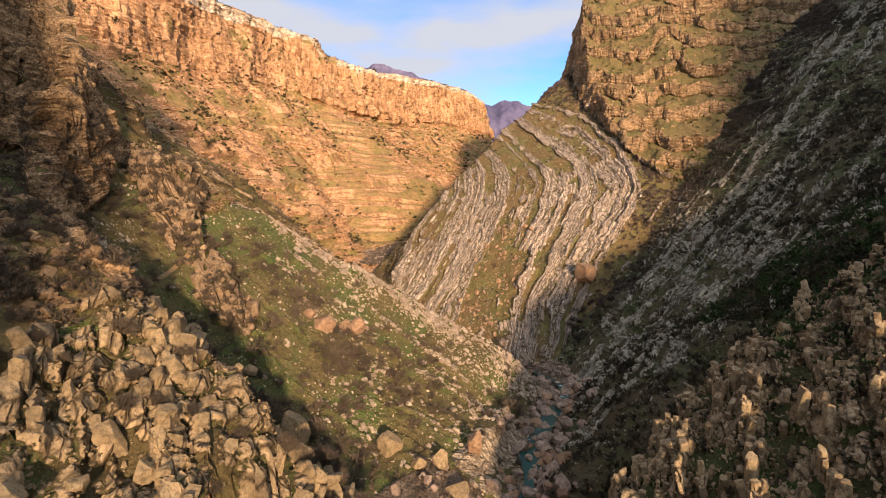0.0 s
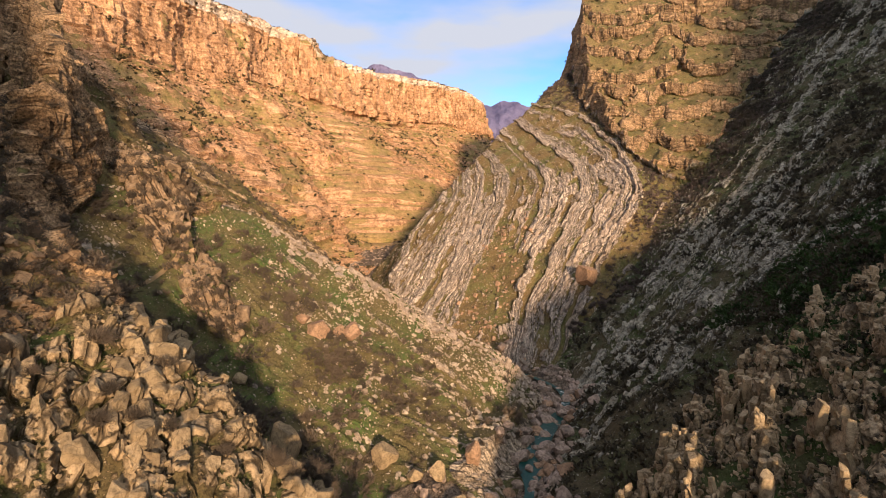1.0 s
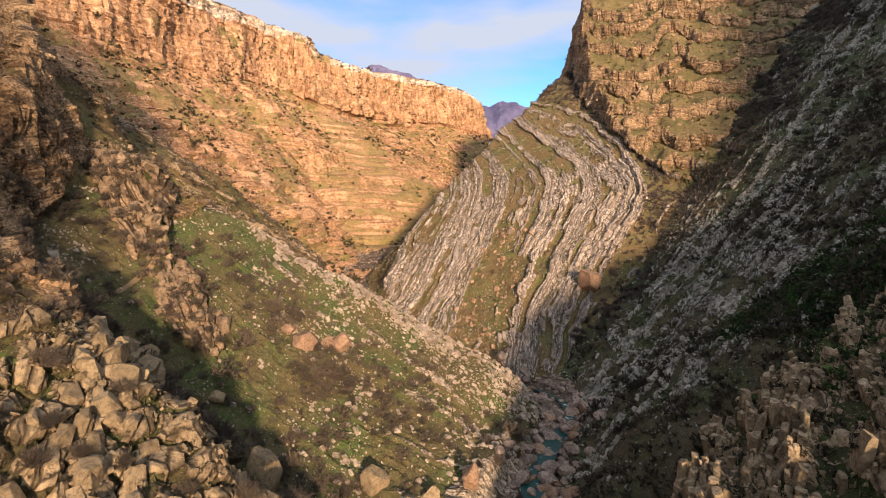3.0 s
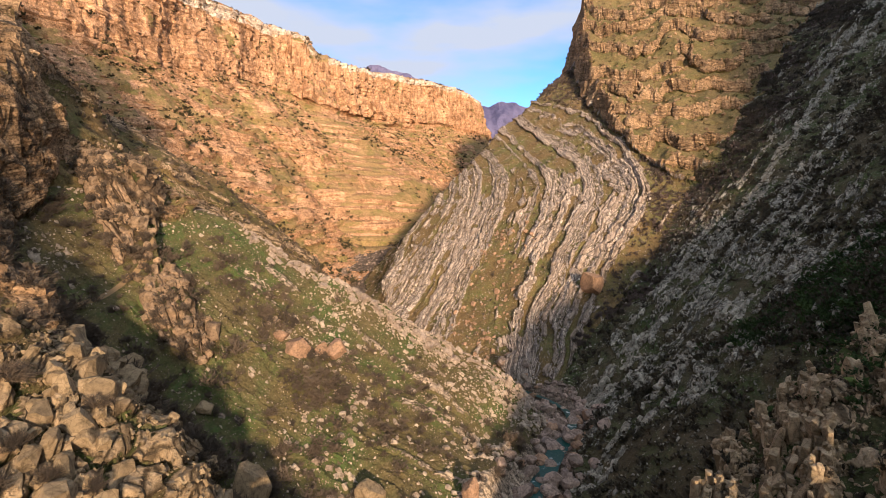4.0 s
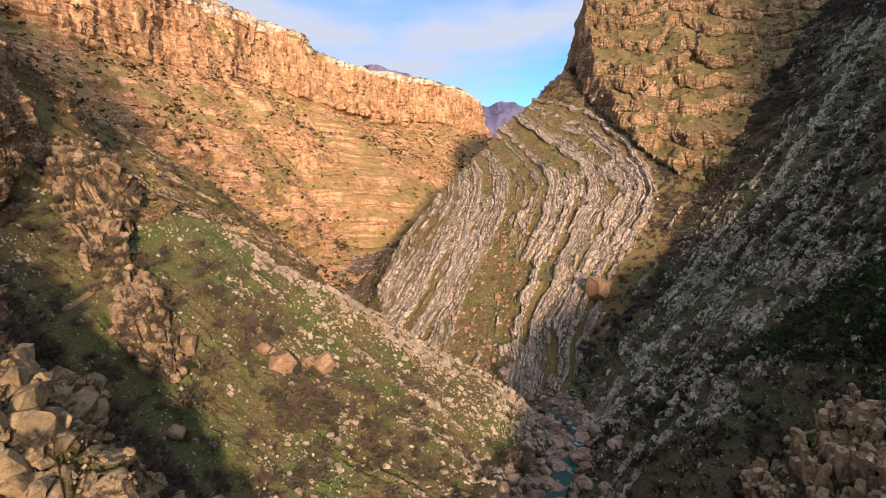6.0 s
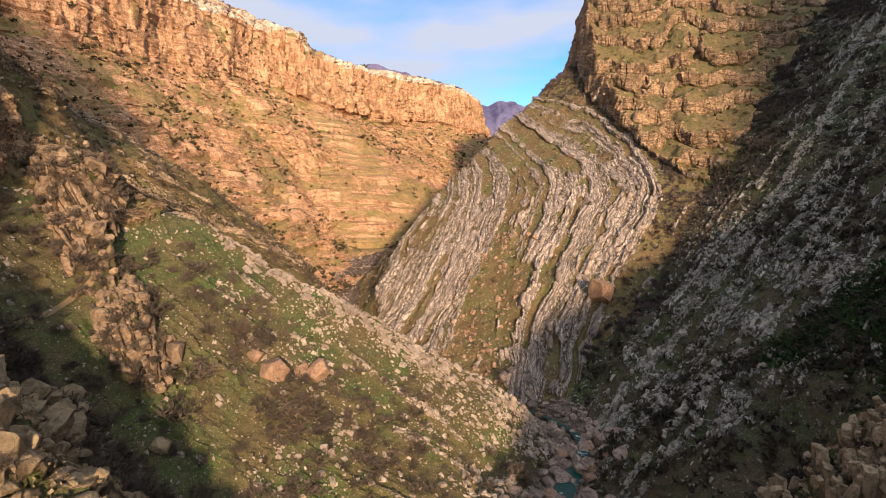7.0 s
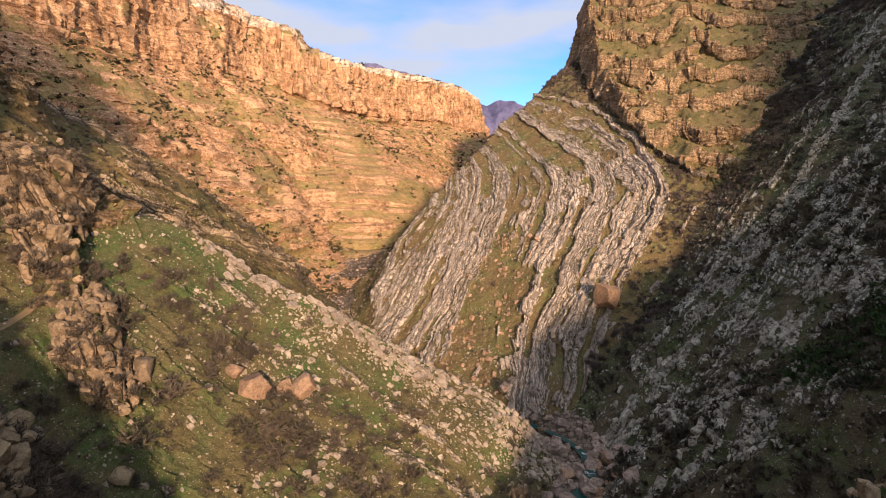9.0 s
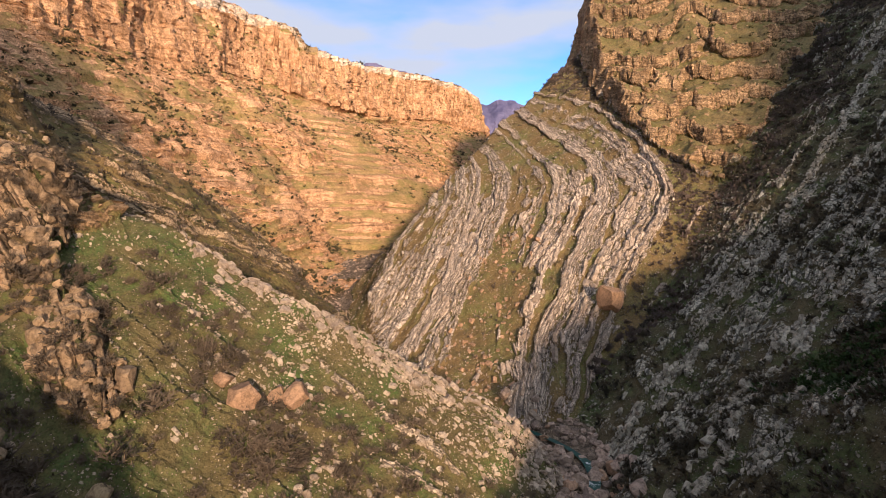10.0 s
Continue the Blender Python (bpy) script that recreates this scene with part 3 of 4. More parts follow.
# ---- building helpers ----
def sheet(name, px, py, pz, faces_on, material, bed, rock, run, label, category, crisp=34):
    """Mesh of those quads of a grid that faces_on marks, with its bedding and rock share."""
    h, w = px.shape
    idx = np.arange(h * w).reshape(h, w)
    quads = np.stack([idx[:-1, :-1], idx[:-1, 1:], idx[1:, 1:], idx[1:, :-1]], axis=-1)[faces_on]
    used, quads = np.unique(quads, return_inverse=True)
    quads = quads.reshape(-1, 4)
    co = np.stack([px.ravel()[used], py.ravel()[used], pz.ravel()[used]], axis=-1)
    me = bpy.data.meshes.new(name)
    me.vertices.add(len(co))
    me.vertices.foreach_set("co", co.astype(np.float32).ravel())
    me.loops.add(quads.size)
    me.loops.foreach_set("vertex_index", quads.astype(np.int32).ravel())
    me.polygons.add(len(quads))
    me.polygons.foreach_set("loop_start", np.arange(0, quads.size, 4, dtype=np.int32))
    me.polygons.foreach_set("use_smooth", np.ones(len(quads), dtype=bool))
    for key, values in (("bed", bed), ("rock", rock), ("run", run)):
        me.attributes.new(key, "FLOAT", "POINT").data.foreach_set("value", values.ravel()[used].astype(np.float32))
    me.update()
    me.validate()
    if crisp:
        me.set_sharp_from_angle(angle=radians(crisp))
    me.materials.append(material)
    return tagged(new(name, me), label, category, kind="structure")


# ---- the land ----
quad_who = WHO[:-1, :-1]
LAND = (
    ("ground_river_bed", (0,), m_bed, "stony gorge floor of pale gravel and boulders", "river bed"),
    ("hill_folded", (1,), m_fold, "hill of pale limestone beds bent into a sharp fold", "hill"),
    ("cliff_terraced", (2,), m_cap, "ochre terraced cliff in low sun above the fold", "cliff"),
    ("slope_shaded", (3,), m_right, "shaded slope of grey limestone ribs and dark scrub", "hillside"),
    ("rib_fins", (4,), m_dark, "rocky rib of upright tan stone fins with green turf", "rock outcrop"),
    ("mound_rocky", (5,), m_tan, "mound of weathered tan boulders and split columns", "rock outcrop"),
    ("slope_stony", (6,), m_spur, "grassy slope strewn with pale slabs down to the stream", "hillside"),
    ("crag_tower", (7,), m_cap, "tall brown crag half in sun over the grassy slope", "cliff"),
    ("crag_peak", (8,), m_peak, "pointed tan crag on the spur", "cliff"),
    ("slope_gully", (11,), m_gully, "grassy gully side with dipping rock ledges and dry bushes", "hillside"),
    ("ridge_rear", (9, 10), m_ochre, "unseen rough ridge, its crest shaped to shade the lower gorge", "ridge"),
)
for name, ids, mat, label, category in LAND:
    on = np.isin(quad_who, ids)
    if on.any():
        sheet(name, PX, PY, PZ, on, mat, BED, ROCK, RUN, label, category, 48 if ids[0] in (4, 5) else 34)


# ---- far cliff, swept along its rim ----
def resample(line, step):
    pts = np.array(line, float)
    for _ in range(3):
        a, b = pts[:-1] * 0.75 + pts[1:] * 0.25, pts[:-1] * 0.25 + pts[1:] * 0.75
        pts = np.concatenate([pts[:1], np.stack([a, b], 1).reshape(-1, pts.shape[1]), pts[-1:]])
    seg = np.concatenate([[0], np.cumsum(np.linalg.norm(np.diff(pts[:, :2], axis=0), axis=1))])
    at = np.arange(0, seg[-1], step)
    return np.stack([np.interp(at, seg, pts[:, k]) for k in range(pts.shape[1])], -1), at


rim, rim_run = resample(RIM, 1.2)
tang = np.gradient(rim[:, :2], axis=0)
tang /= np.linalg.norm(tang, axis=1, keepdims=True)
inward = np.stack([tang[:, 1], -tang[:, 0]], -1)
pd, pz_ = np.array(RIM_PROFILE, float).T
plen = np.concatenate([[0], np.cumsum(np.hypot(np.diff(pd), np.diff(pz_)))])
pv = np.arange(plen[1] - 14, plen[-1], 0.8)
S, V = np.meshgrid(rim_run, pv)
V = V + 13 * fbm(S / 70, V / 60, octaves=4, seed=199) * smooth(plen[5], plen[5] + 25, V)
D, H = np.interp(V, plen, pd), np.interp(V, plen, pz_)
# buttresses and gullies shift the profile in and out
shift = 9.5 * fbm(S / 40, H / 90, octaves=3, seed=201) + 2.4 * np.abs(fbm(S / 9, H / 60, octaves=3, seed=211)) * smooth(0, 6, D)
D = np.where(D > 10, 10 + (D - 10) * (0.76 + 0.24 * smooth(290, 370, rim[None, :, 1])), D)
D = D + shift * smooth(-20, 2, D)
H = H + 4.0 * fbm(S / 60, D / 30, octaves=3, seed=221) * smooth(8, 20, D) + rim[None, :, 2] * 0
FX = rim[None, :, 0] + inward[None, :, 0] * D
FY = rim[None, :, 1] + inward[None, :, 1] * D
FZ = rim[None, :, 2] + H * (rim[None, :, 2] - 4) / 146
FN = grid_normals(FX, FY, FZ)
FN *= np.sign(FN[..., 2].mean())
fbed = FZ + 0.05 * FX + 3 * fbm(FX / 40, FY / 40, octaves=3, seed=231)
fsteep = 1 - np.abs(FN[..., 2])
fl = ledges(fbed, S / 3, D / 3, 3.4, 241)
_, fc2, fc3, fc4 = cells(S / 4.2 + 0.4 * fbm(S / 6, FZ / 6, octaves=2, seed=251), FZ / 17, seed=253)
fcol = smooth(0, 0.2, fc2) * np.clip(0.5 + 0.5 * fc3 + 0.7 * fc4, 0, 1.3)
pillar = pillows(S / 7.5 + 0.3 * fbm(S / 14, FZ / 20, octaves=2, seed=255), FZ / 55, 259)[0]
east = smooth(330, 380, rim[None, :, 1])
FOFF = (3.8 * east * smooth(0.35, 0.6, fsteep)) * pillar + (2.6 - 1.4 * east) * saw(fbed + 2.5 * fbm(S / 9, FZ / 9, octaves=3, seed=247), 7.5, 249) + 2.2 * fbm(FX / 10, FY / 10, FZ / 10, octaves=5, seed=261) + 1.0 * fl + 0.7 * saw(fbed, 3.2, 245) + smooth(0.3, 0.6, fsteep) * ((1.5 + 1.2 * east) * fcol + 0.8 * pillows(S / 3.2, FZ / 2.4, 257)[0])
FROCK = np.clip(smooth(0.2, 0.75, fsteep + 0.9 * fbm(FX / 14, FY / 14, FZ / 11, octaves=5, seed=271) + 0.5 * fbm(S / 3, fbed / 1.3, octaves=3, seed=273)) * 0.9 + 0.35 * fl * smooth(-0.2, 0.3, fbm(S / 5, FZ / 5, octaves=3, seed=275)) + 0.06, 0, 1)
shelf = smooth(0.05, 0.4, value_noise(fbed / 1.5, S / 26, seed=291) + 0.35 * fbm(S / 6, FZ / 4, octaves=3, seed=293)) * smooth(0.6, 0.4, fsteep)
FOFF += 0.9 * shelf
FROCK = np.clip(FROCK + 0.55 * shelf * smooth(-0.25, 0.15, fbm(S / 11, FZ / 8, octaves=3, seed=295)), 0, 1)
FX, FY, FZ = FX + FN[..., 0] * FOFF, FY + FN[..., 1] * FOFF, FZ + FN[..., 2] * FOFF
top_of = (H > -9.0 + 5.0 * east + 3.5 * fbm(S / 14, S * 0, octaves=3, seed=281))[:-1, :-1]
m_rim = land_material("pale_rim_limestone", (0.66, 0.52, 0.39), (0.48, 0.36, 0.25), (0.32, 0.22, 0.13), (0.25, 0.18, 0.09), 0.4, 2.0, 0.22)
sheet("cliff_far", FX, FY, FZ, ~top_of, m_ochre, fbed, FROCK, S, "long ochre cliff wall and scree slope in golden sun", "cliff")
sheet("cliff_rim", FX, FY, FZ, top_of, m_rim, fbed, FROCK, S, "pale limestone lip along the cliff top", "cliff")

# ---- water ----
m_water_n = Nodes("teal_stream_water")
foam = m_water_n.ramp(m_water_n.noise(0.45, 6.0, 0.75), (0.6, 0.0), (0.68, 1.0))
m_water = m_water_n.done(m_water_n.mix(foam, (0.006, 0.045, 0.036), (0.6, 0.62, 0.62)), 0.3, m_water_n.noise(2.5, 3.0), 0.5, 0.1, 0.25)
riv, riv_run = resample([(x, y, 0) for x, y in RIVER], 1.2)
rt = np.gradient(riv[:, :2], axis=0)
rt /= np.linalg.norm(rt, axis=1, keepdims=True)
ww = (1.35 + 0.9 * value_noise(riv_run / 7, riv_run * 0, seed=301)) * (1 - 0.55 * smooth(99, 106, riv[:, 1]))
bm = bmesh.new()
prev = None
for i in range(len(riv)):
    a = [bm.verts.new((riv[i, 0] - rt[i, 1] * k * ww[i], riv[i, 1] + rt[i, 0] * k * ww[i], float(river_level(riv[i, 1])) + 0.35)) for k in (-1, -0.5, 0, 0.5, 1)]
    if prev:
        for k in range(4):
            bm.faces.new((prev[k], a[k], a[k + 1], prev[k + 1]))
    prev = a
me = bpy.data.meshes.new("water")
bm.to_mesh(me)
bm.free()
me.materials.append(m_water)
tagged(new("water", me), "narrow teal mountain stream with small pools", "stream", kind="structure")


# ---- stones, shrubs and how they are strewn ----
rng = np.random.default_rng(5)


def hull_template(seed, points=15, box=0.75, squash=1.0):
    """A chipped stone: the hull of scattered points, between a block and a lump."""
    r = random.Random(seed)
    bm = bmesh.new()
    for _ in range(points):
        v = Vector((r.uniform(-1, 1), r.uniform(-1, 1), r.uniform(-1, 1)))
        big = max(abs(c) for c in v)
        v = v.normalized() * (1 - box) + v / big * box * 0.86
        bm.verts.new((v.x, v.y, v.z * squash))
    bmesh.ops.convex_hull(bm, input=bm.verts)
    bmesh.ops.delete(bm, geom=[v for v in bm.verts if not v.link_faces], context="VERTS")
    bmesh.ops.triangulate(bm, faces=bm.faces)
    bm.verts.index_update()
    co = np.array([v.co[:] for v in bm.verts])
    tri = np.array([[v.index for v in f.verts] for f in bm.faces])
    bm.free()
    return co, tri




def split_template(seed, lean=0.14):
    """A split block: a box knocked out of true, with every corner broken off."""
    r = random.Random(seed)
    bm = bmesh.new()
    skew = [r.uniform(-lean, lean) for _ in range(4)]
    for x in (-1, 1):
        for y in (-1, 1):
            for z in (-1, 1):
                c = Vector((x * r.uniform(0.78, 1.0), y * r.uniform(0.78, 1.0), z * r.uniform(0.8, 1.05)))
                c.x, c.y = c.x * (1 - 0.1 * z) + skew[0] * z, c.y * (1 - 0.1 * z) + skew[1] * z
                for k in range(3):
                    p = c.copy()
                    p[k] *= 1 - r.uniform(0.2, 0.75)
                    bm.verts.new(p)
    bmesh.ops.convex_hull(bm, input=bm.verts)
    bmesh.ops.delete(bm, geom=[v for v in bm.verts if not v.link_faces], context="VERTS")
    bmesh.ops.triangulate(bm, faces=bm.faces)
    bm.verts.index_update()
    co = np.array([v.co[:] for v in bm.verts])
    tri = np.array([[v.index for v in f.verts] for f in bm.faces])
    bm.free()
    return co, tri


SPLIT = [split_template(150 + i) for i in range(12)]
ROUND = [hull_template(220 + i, 30, 0.42) for i in range(10)]
GRIT = [hull_template(180 + i, 8 + i % 2, 0.5) for i in range(12)]


def shrub_template(seed, twigs, leaf=0.04):
    """A leafless thorny shrub about 2 across: stems that fork into fine twigs."""
    r = random.Random(seed)
    co, tri = [], []

    def blade(p, q, w):
        d = (q - p).normalized()
        s = d.cross(Vector((r.uniform(-1, 1), r.uniform(-1, 1), r.uniform(-1, 1)))).normalized() * w
        k = len(co)
        co.extend([p - s, p + s, q])
        tri.append([k, k + 1, k + 2])
    for _ in range(twigs // 9):
        a = r.uniform(0, math.tau)
        lean = r.uniform(0.1, 1.1)
        stem = Vector((math.cos(a) * math.sin(lean), math.sin(a) * math.sin(lean), math.cos(lean))) * r.uniform(0.5, 0.95)
        base = Vector((r.uniform(-0.15, 0.15), r.uniform(-0.15, 0.15), -0.15))
        blade(base, base + stem, 0.01)
        for _ in range(8):
            p = base + stem * r.uniform(0.35, 1.0)
            q = p + (stem.normalized() + Vector((r.uniform(-1, 1), r.uniform(-1, 1), r.uniform(-0.6, 0.9)))).normalized() * r.uniform(0.14, 0.34)
            blade(p, q, leaf * r.uniform(0.5, 1.3))
    return np.array([c[:] for c in co]), np.array(tri)


SHRUBS = [shrub_template(300 + i, 1900 + 90 * i, 0.0115) for i in range(5)]


def without(template, step, stems):
    """The stems of a shrub (every step-th blade) or its twigs."""
    co, tri = template
    on = (np.arange(len(tri)) % step == 0) == stems
    used, again = np.unique(tri[on], return_inverse=True)
    return co[used], again.reshape(-1, 3)

SHRUBS_MID = [shrub_template(320 + i, 270, 0.03) for i in range(4)]
SHRUBS_FAR = [shrub_template(340 + i, 63, 0.105) for i in range(4)]


def raw_mesh(name, co, tri, material, flat=True):
    """Mesh from arrays of corners and triangles."""
    me = bpy.data.meshes.new(name)
    me.vertices.add(len(co))
    me.vertices.foreach_set("co", np.asarray(co, np.float32).ravel())
    me.loops.add(tri.size)
    me.loops.foreach_set("vertex_index", np.asarray(tri, np.int32).ravel())
    me.polygons.add(len(tri))
    me.polygons.foreach_set("loop_start", np.arange(0, tri.size, 3, dtype=np.int32))
    me.update()
    if flat:
        me.shade_flat()
    else:
        me.set_sharp_from_angle(angle=radians(26))
    me.materials.append(material)
    return me


def joined(name, templates, pick, mats, places, material):
    """One mesh of many copies. mats: 3 x 3 turns with scale."""
    cos, tris, n = [], [], 0
    for k, (co, tri) in enumerate(templates):
        on = pick == k
        if not on.any():
            continue
        v = np.einsum("nij,vj->nvi", mats[on], co) + places[on][:, None, :]
        m = len(v)
        tris.append((tri[None] + (n + np.arange(m) * len(co))[:, None, None]).reshape(-1, 3))
        cos.append(v.reshape(-1, 3))
        n += m * len(co)
    return raw_mesh(name, np.concatenate(cos), np.concatenate(tris), material)


def turned(long_axis, up, sizes, wobble):
    """Turns with the first axis along long_axis and the third along up, jittered, scaled."""
    n = len(up)
    up = up + rng.normal(0, wobble, (n, 3))
    up /= np.linalg.norm(up, axis=1, keepdims=True)
    t = long_axis + rng.normal(0, wobble, (n, 3))
    t -= up * (t * up).sum(1, keepdims=True)
    t /= np.maximum(np.linalg.norm(t, axis=1, keepdims=True), 1e-6)
    b = np.cross(up, t)
    return np.stack([t, b, up], axis=-1) * sizes[:, None, :]


dA = np.zeros_like(X)
dA[:-1, :-1] = np.diff(X, axis=1)[:-1] * np.diff(Y, axis=0)[:, :-1]
AREA = dA / np.maximum(N[..., 2], 0.25)
gby, gbx = np.gradient(BED, gy, gx)
NN = grid_normals(PX, PY, PZ)
STRIKE = np.stack([-gby, gbx, np.zeros_like(X)], -1)
STRIKE[..., 2] = (-(N[..., 0] * STRIKE[..., 0] + N[..., 1] * STRIKE[..., 1]) / np.maximum(N[..., 2], 0.2))
STRIKE /= np.maximum(np.linalg.norm(STRIKE, axis=-1, keepdims=True), 1e-6)
SEEN = (Y > 30) & (Y < 300) & (np.abs(X) < 0.95 * Y + 12)


def strew(weight, count):
    """Random grid places by weight per square metre."""
    w = (weight * AREA * SEEN).ravel()
    total = w.sum()
    if total <= 0:
        return np.zeros(0, int)
    return rng.choice(w.size, size=count, replace=True, p=w / total)


def at_places(idx, lift):
    j = rng.uniform(-0.5, 0.5, (len(idx), 2))
    p = np.stack([PX.ravel()[idx], PY.ravel()[idx], PZ.ravel()[idx]], -1)
    st = STRIKE.reshape(-1, 3)[idx]
    nn = NN.reshape(-1, 3)[idx]
    return p + st * j[:, :1] + nn * lift[:, None], st, nn


def stone_material(name, a, b):
    n = Nodes(name)
    r = n.maths("FRACT", n.maths("ADD", n.random(), n.island()))
    grain = n.noise(2.2, 5.0, 0.65)
    c = n.mix(r, a, b)
    c = n.mix(n.ramp(grain, (0.32, 0.85), (0.58, 0.0)), c, tuple(0.5 * v for v in b))
    c = n.mix(n.ramp(n.noise(0.6, 3.0), (0.5, 0.0), (0.7, 0.5)), c, tuple(1.25 * v for v in a))
    c = n.mix(n.ramp(n.voronoi(1.1, "DISTANCE_TO_EDGE"), (0.006, 0.4), (0.03, 0.0)), c, tuple(0.25 * v for v in b))
    return n.done(c, 0.9, n.noise(3.0, 6.0, 0.75), 1.0, 0.3, 0.15)


s_pale = stone_material("pale_limestone_blocks", (0.41, 0.325, 0.25), (0.27, 0.205, 0.15))
s_gully = stone_material("gully_ledge_stone", (0.40, 0.29, 0.18), (0.22, 0.15, 0.09))
s_grey = stone_material("grey_limestone_blocks", (0.46, 0.415, 0.325), (0.22, 0.195, 0.148))
s_warm = stone_material("warm_limestone_slabs", (0.49, 0.40, 0.30), (0.28, 0.21, 0.148))
s_tan = stone_material("tan_sandstone_blocks", (0.38, 0.28, 0.162), (0.235, 0.17, 0.096))
s_crag = stone_material("crag_columns", (0.34, 0.235, 0.14), (0.21, 0.145, 0.09))
s_brown = stone_material("brown_sandstone_fins", (0.49, 0.37, 0.225), (0.26, 0.19, 0.108))
s_rust = stone_material("rusty_boulder_stone", (0.40, 0.25, 0.155), (0.28, 0.175, 0.108))
s_river = stone_material("river_worn_stone", (0.44, 0.325, 0.25), (0.21, 0.155, 0.118))
s_ochre = stone_material("ochre_cliff_blocks", (0.56, 0.34, 0.19), (0.32, 0.18, 0.095))
s_cap = stone_material("brown_cliff_blocks", (0.36, 0.24, 0.135), (0.20, 0.125, 0.068))


def twig_material(name, a, b):
    n = Nodes(name)
    r = n.maths("FRACT", n.maths("ADD", n.random(), n.maths("MULTIPLY", n.noise(0.15, 2.0), 3.0)))
    return n.done(n.mix(r, a, b), 0.9)


t_grey = twig_material("grey_brown_twigs", (0.115, 0.086, 0.06), (0.052, 0.041, 0.03))
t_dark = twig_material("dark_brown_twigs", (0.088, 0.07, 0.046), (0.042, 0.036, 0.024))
t_hollow = twig_material("brown_purple_twigs", (0.13, 0.095, 0.08), (0.065, 0.052, 0.04))
t_green = twig_material("dark_green_leaves", (0.045, 0.075, 0.02), (0.025, 0.042, 0.014))
t_cliff = twig_material("dry_dark_twigs", (0.075, 0.055, 0.028), (0.036, 0.034, 0.015))
t_bark = twig_material("shrub_bark", (0.11, 0.085, 0.06), (0.06, 0.046, 0.032))
t_olive = twig_material("olive_brown_twigs", (0.085, 0.06, 0.026), (0.04, 0.042, 0.016))


def stones_on(parent, name, weight, count, long_, wide, high, material, sink=0.3, wobble=0.22, keep=300, near=(0, 95), upright=0.0, shapes=SPLIT, rest_shapes=GRIT):
    """Strew stones over a landform: those of the nearest stretch as pieces, the rest as one part."""
    idx = strew(weight, count)
    size = np.minimum(np.exp(rng.normal(0, 0.38, count)), 1.9)
    sizes = np.stack([long_ * size * rng.uniform(0.7, 1.3, count), wide * size * rng.uniform(0.7, 1.3, count), high * size * rng.uniform(0.6, 1.4, count)], -1) * 0.5
    p, st, nn = at_places(idx, sizes[:, 2] * (1 - 2 * sink))
    nn = nn * (1 - upright) + np.array([[0, 0, upright]])
    mats = turned(st, nn, sizes, wobble)
    pick = rng.integers(0, len(GRIT), count)
    order = np.argsort(-size * (np.hypot(p[:, 0], p[:, 1]) < near[1]))
    single = order[:keep]
    shared = {}
    for i in single:
        k = int(pick[i]) % len(shapes)
        if k not in shared:
            shared[k] = raw_mesh(name, *shapes[k], material)
        ob = new(name, shared[k])
        ob.parent = parent
        m = Matrix([[*mats[i][r], p[i][r]] for r in range(3)] + [[0, 0, 0, 1]])
        ob.matrix_basis = m
    rest = order[keep:]
    if len(rest):
        ob = new(name + "_litter", joined(name + "_litter", rest_shapes, pick[rest] % len(rest_shapes), mats[rest], p[rest], material))
        ob.parent = parent
        tagged(ob, kind="stuff")


land_of = {o.name: o for o in scene.objects}
clump = fbm(X / 6, Y / 6, octaves=3, seed=401)
row = lambda b, width, seed: smooth(0.0, 0.4, value_noise(b / width, X * 0 + 1, seed=seed) + 0.5 * clump)
thick = 0.25 + 1.2 * smooth(-0.2, 0.5, clump)
stones_on(land_of["slope_stony"], "slab", W[6] * thick * (0.3 + 0.8 * row(BED, 1.6, 403)) * (0.35 + 1.3 * np.maximum(stony, 0.8 * smooth(-14, 2, X))), 7000, 0.52, 0.36, 0.3, s_warm, 0.35, 0.3, 300, (0, 100))
stones_on(land_of["slope_stony"], "stone", W[6] * thick * (0.5 + stony), 8000, 0.3, 0.27, 0.25, s_warm, 0.3, 0.6, 0)
spur_d, _, _ = along(X, Y, SPUR_LINE)
stones_on(land_of["slope_stony"], "crest_block", W[6] * smooth(4.5, 1.0, np.abs(spur_d)) * smooth(-42, -30, X), 520, 0.95, 0.6, 0.55, s_pale, 0.35, 0.2, 220, (0, 130))
stones_on(land_of["hill_folded"], "slab", W[1] * fold_keep * (0.1 + row(BED, 1.5, 407)), 1500, 1.5, 0.5, 0.34, s_pale, 0.5, 0.06, 300, (0, 175))
stones_on(land_of["hill_folded"], "stone", W[1] * (0.15 + (1 - fold_keep)) * (0.4 + thick), 9000, 0.42, 0.34, 0.3, s_pale, 0.3, 0.6, 0)
stones_on(land_of["hill_folded"], "boulder", W[1] * soft * smooth(38, 26, PZ) * (0.2 + thick), 190, 0.7, 0.6, 0.5, s_rust, 0.4, 0.4, 190, (0, 175))
stones_on(land_of["slope_shaded"], "slab", W[3] * rows_right * row(BED, 2.0, 411), 9000, 0.8, 0.34, 0.45, s_grey, 0.4, 0.2, 300, (0, 120))
stones_on(land_of["slope_shaded"], "stone", W[3] * thick * (0.8 + smooth(82, 98, Y) + 1.5 * smooth(8, 2, gap_right)), 8500, 0.42, 0.34, 0.3, s_grey, 0.3, 0.5, 0)
stones_on(land_of["rib_fins"], "fin", W[4] * (0.1 + plates * stumps + 0.5 * plates) * (Y < 70), 2800, 0.66, 0.48, 1.5, s_brown, 0.54, 0.14, 300, (0, 90), 0.8, SPLIT, SPLIT)
stones_on(land_of["rib_fins"], "stone", W[4] * (Y < 70), 6500, 0.4, 0.34, 0.32, s_brown, 0.3, 0.5, 0)
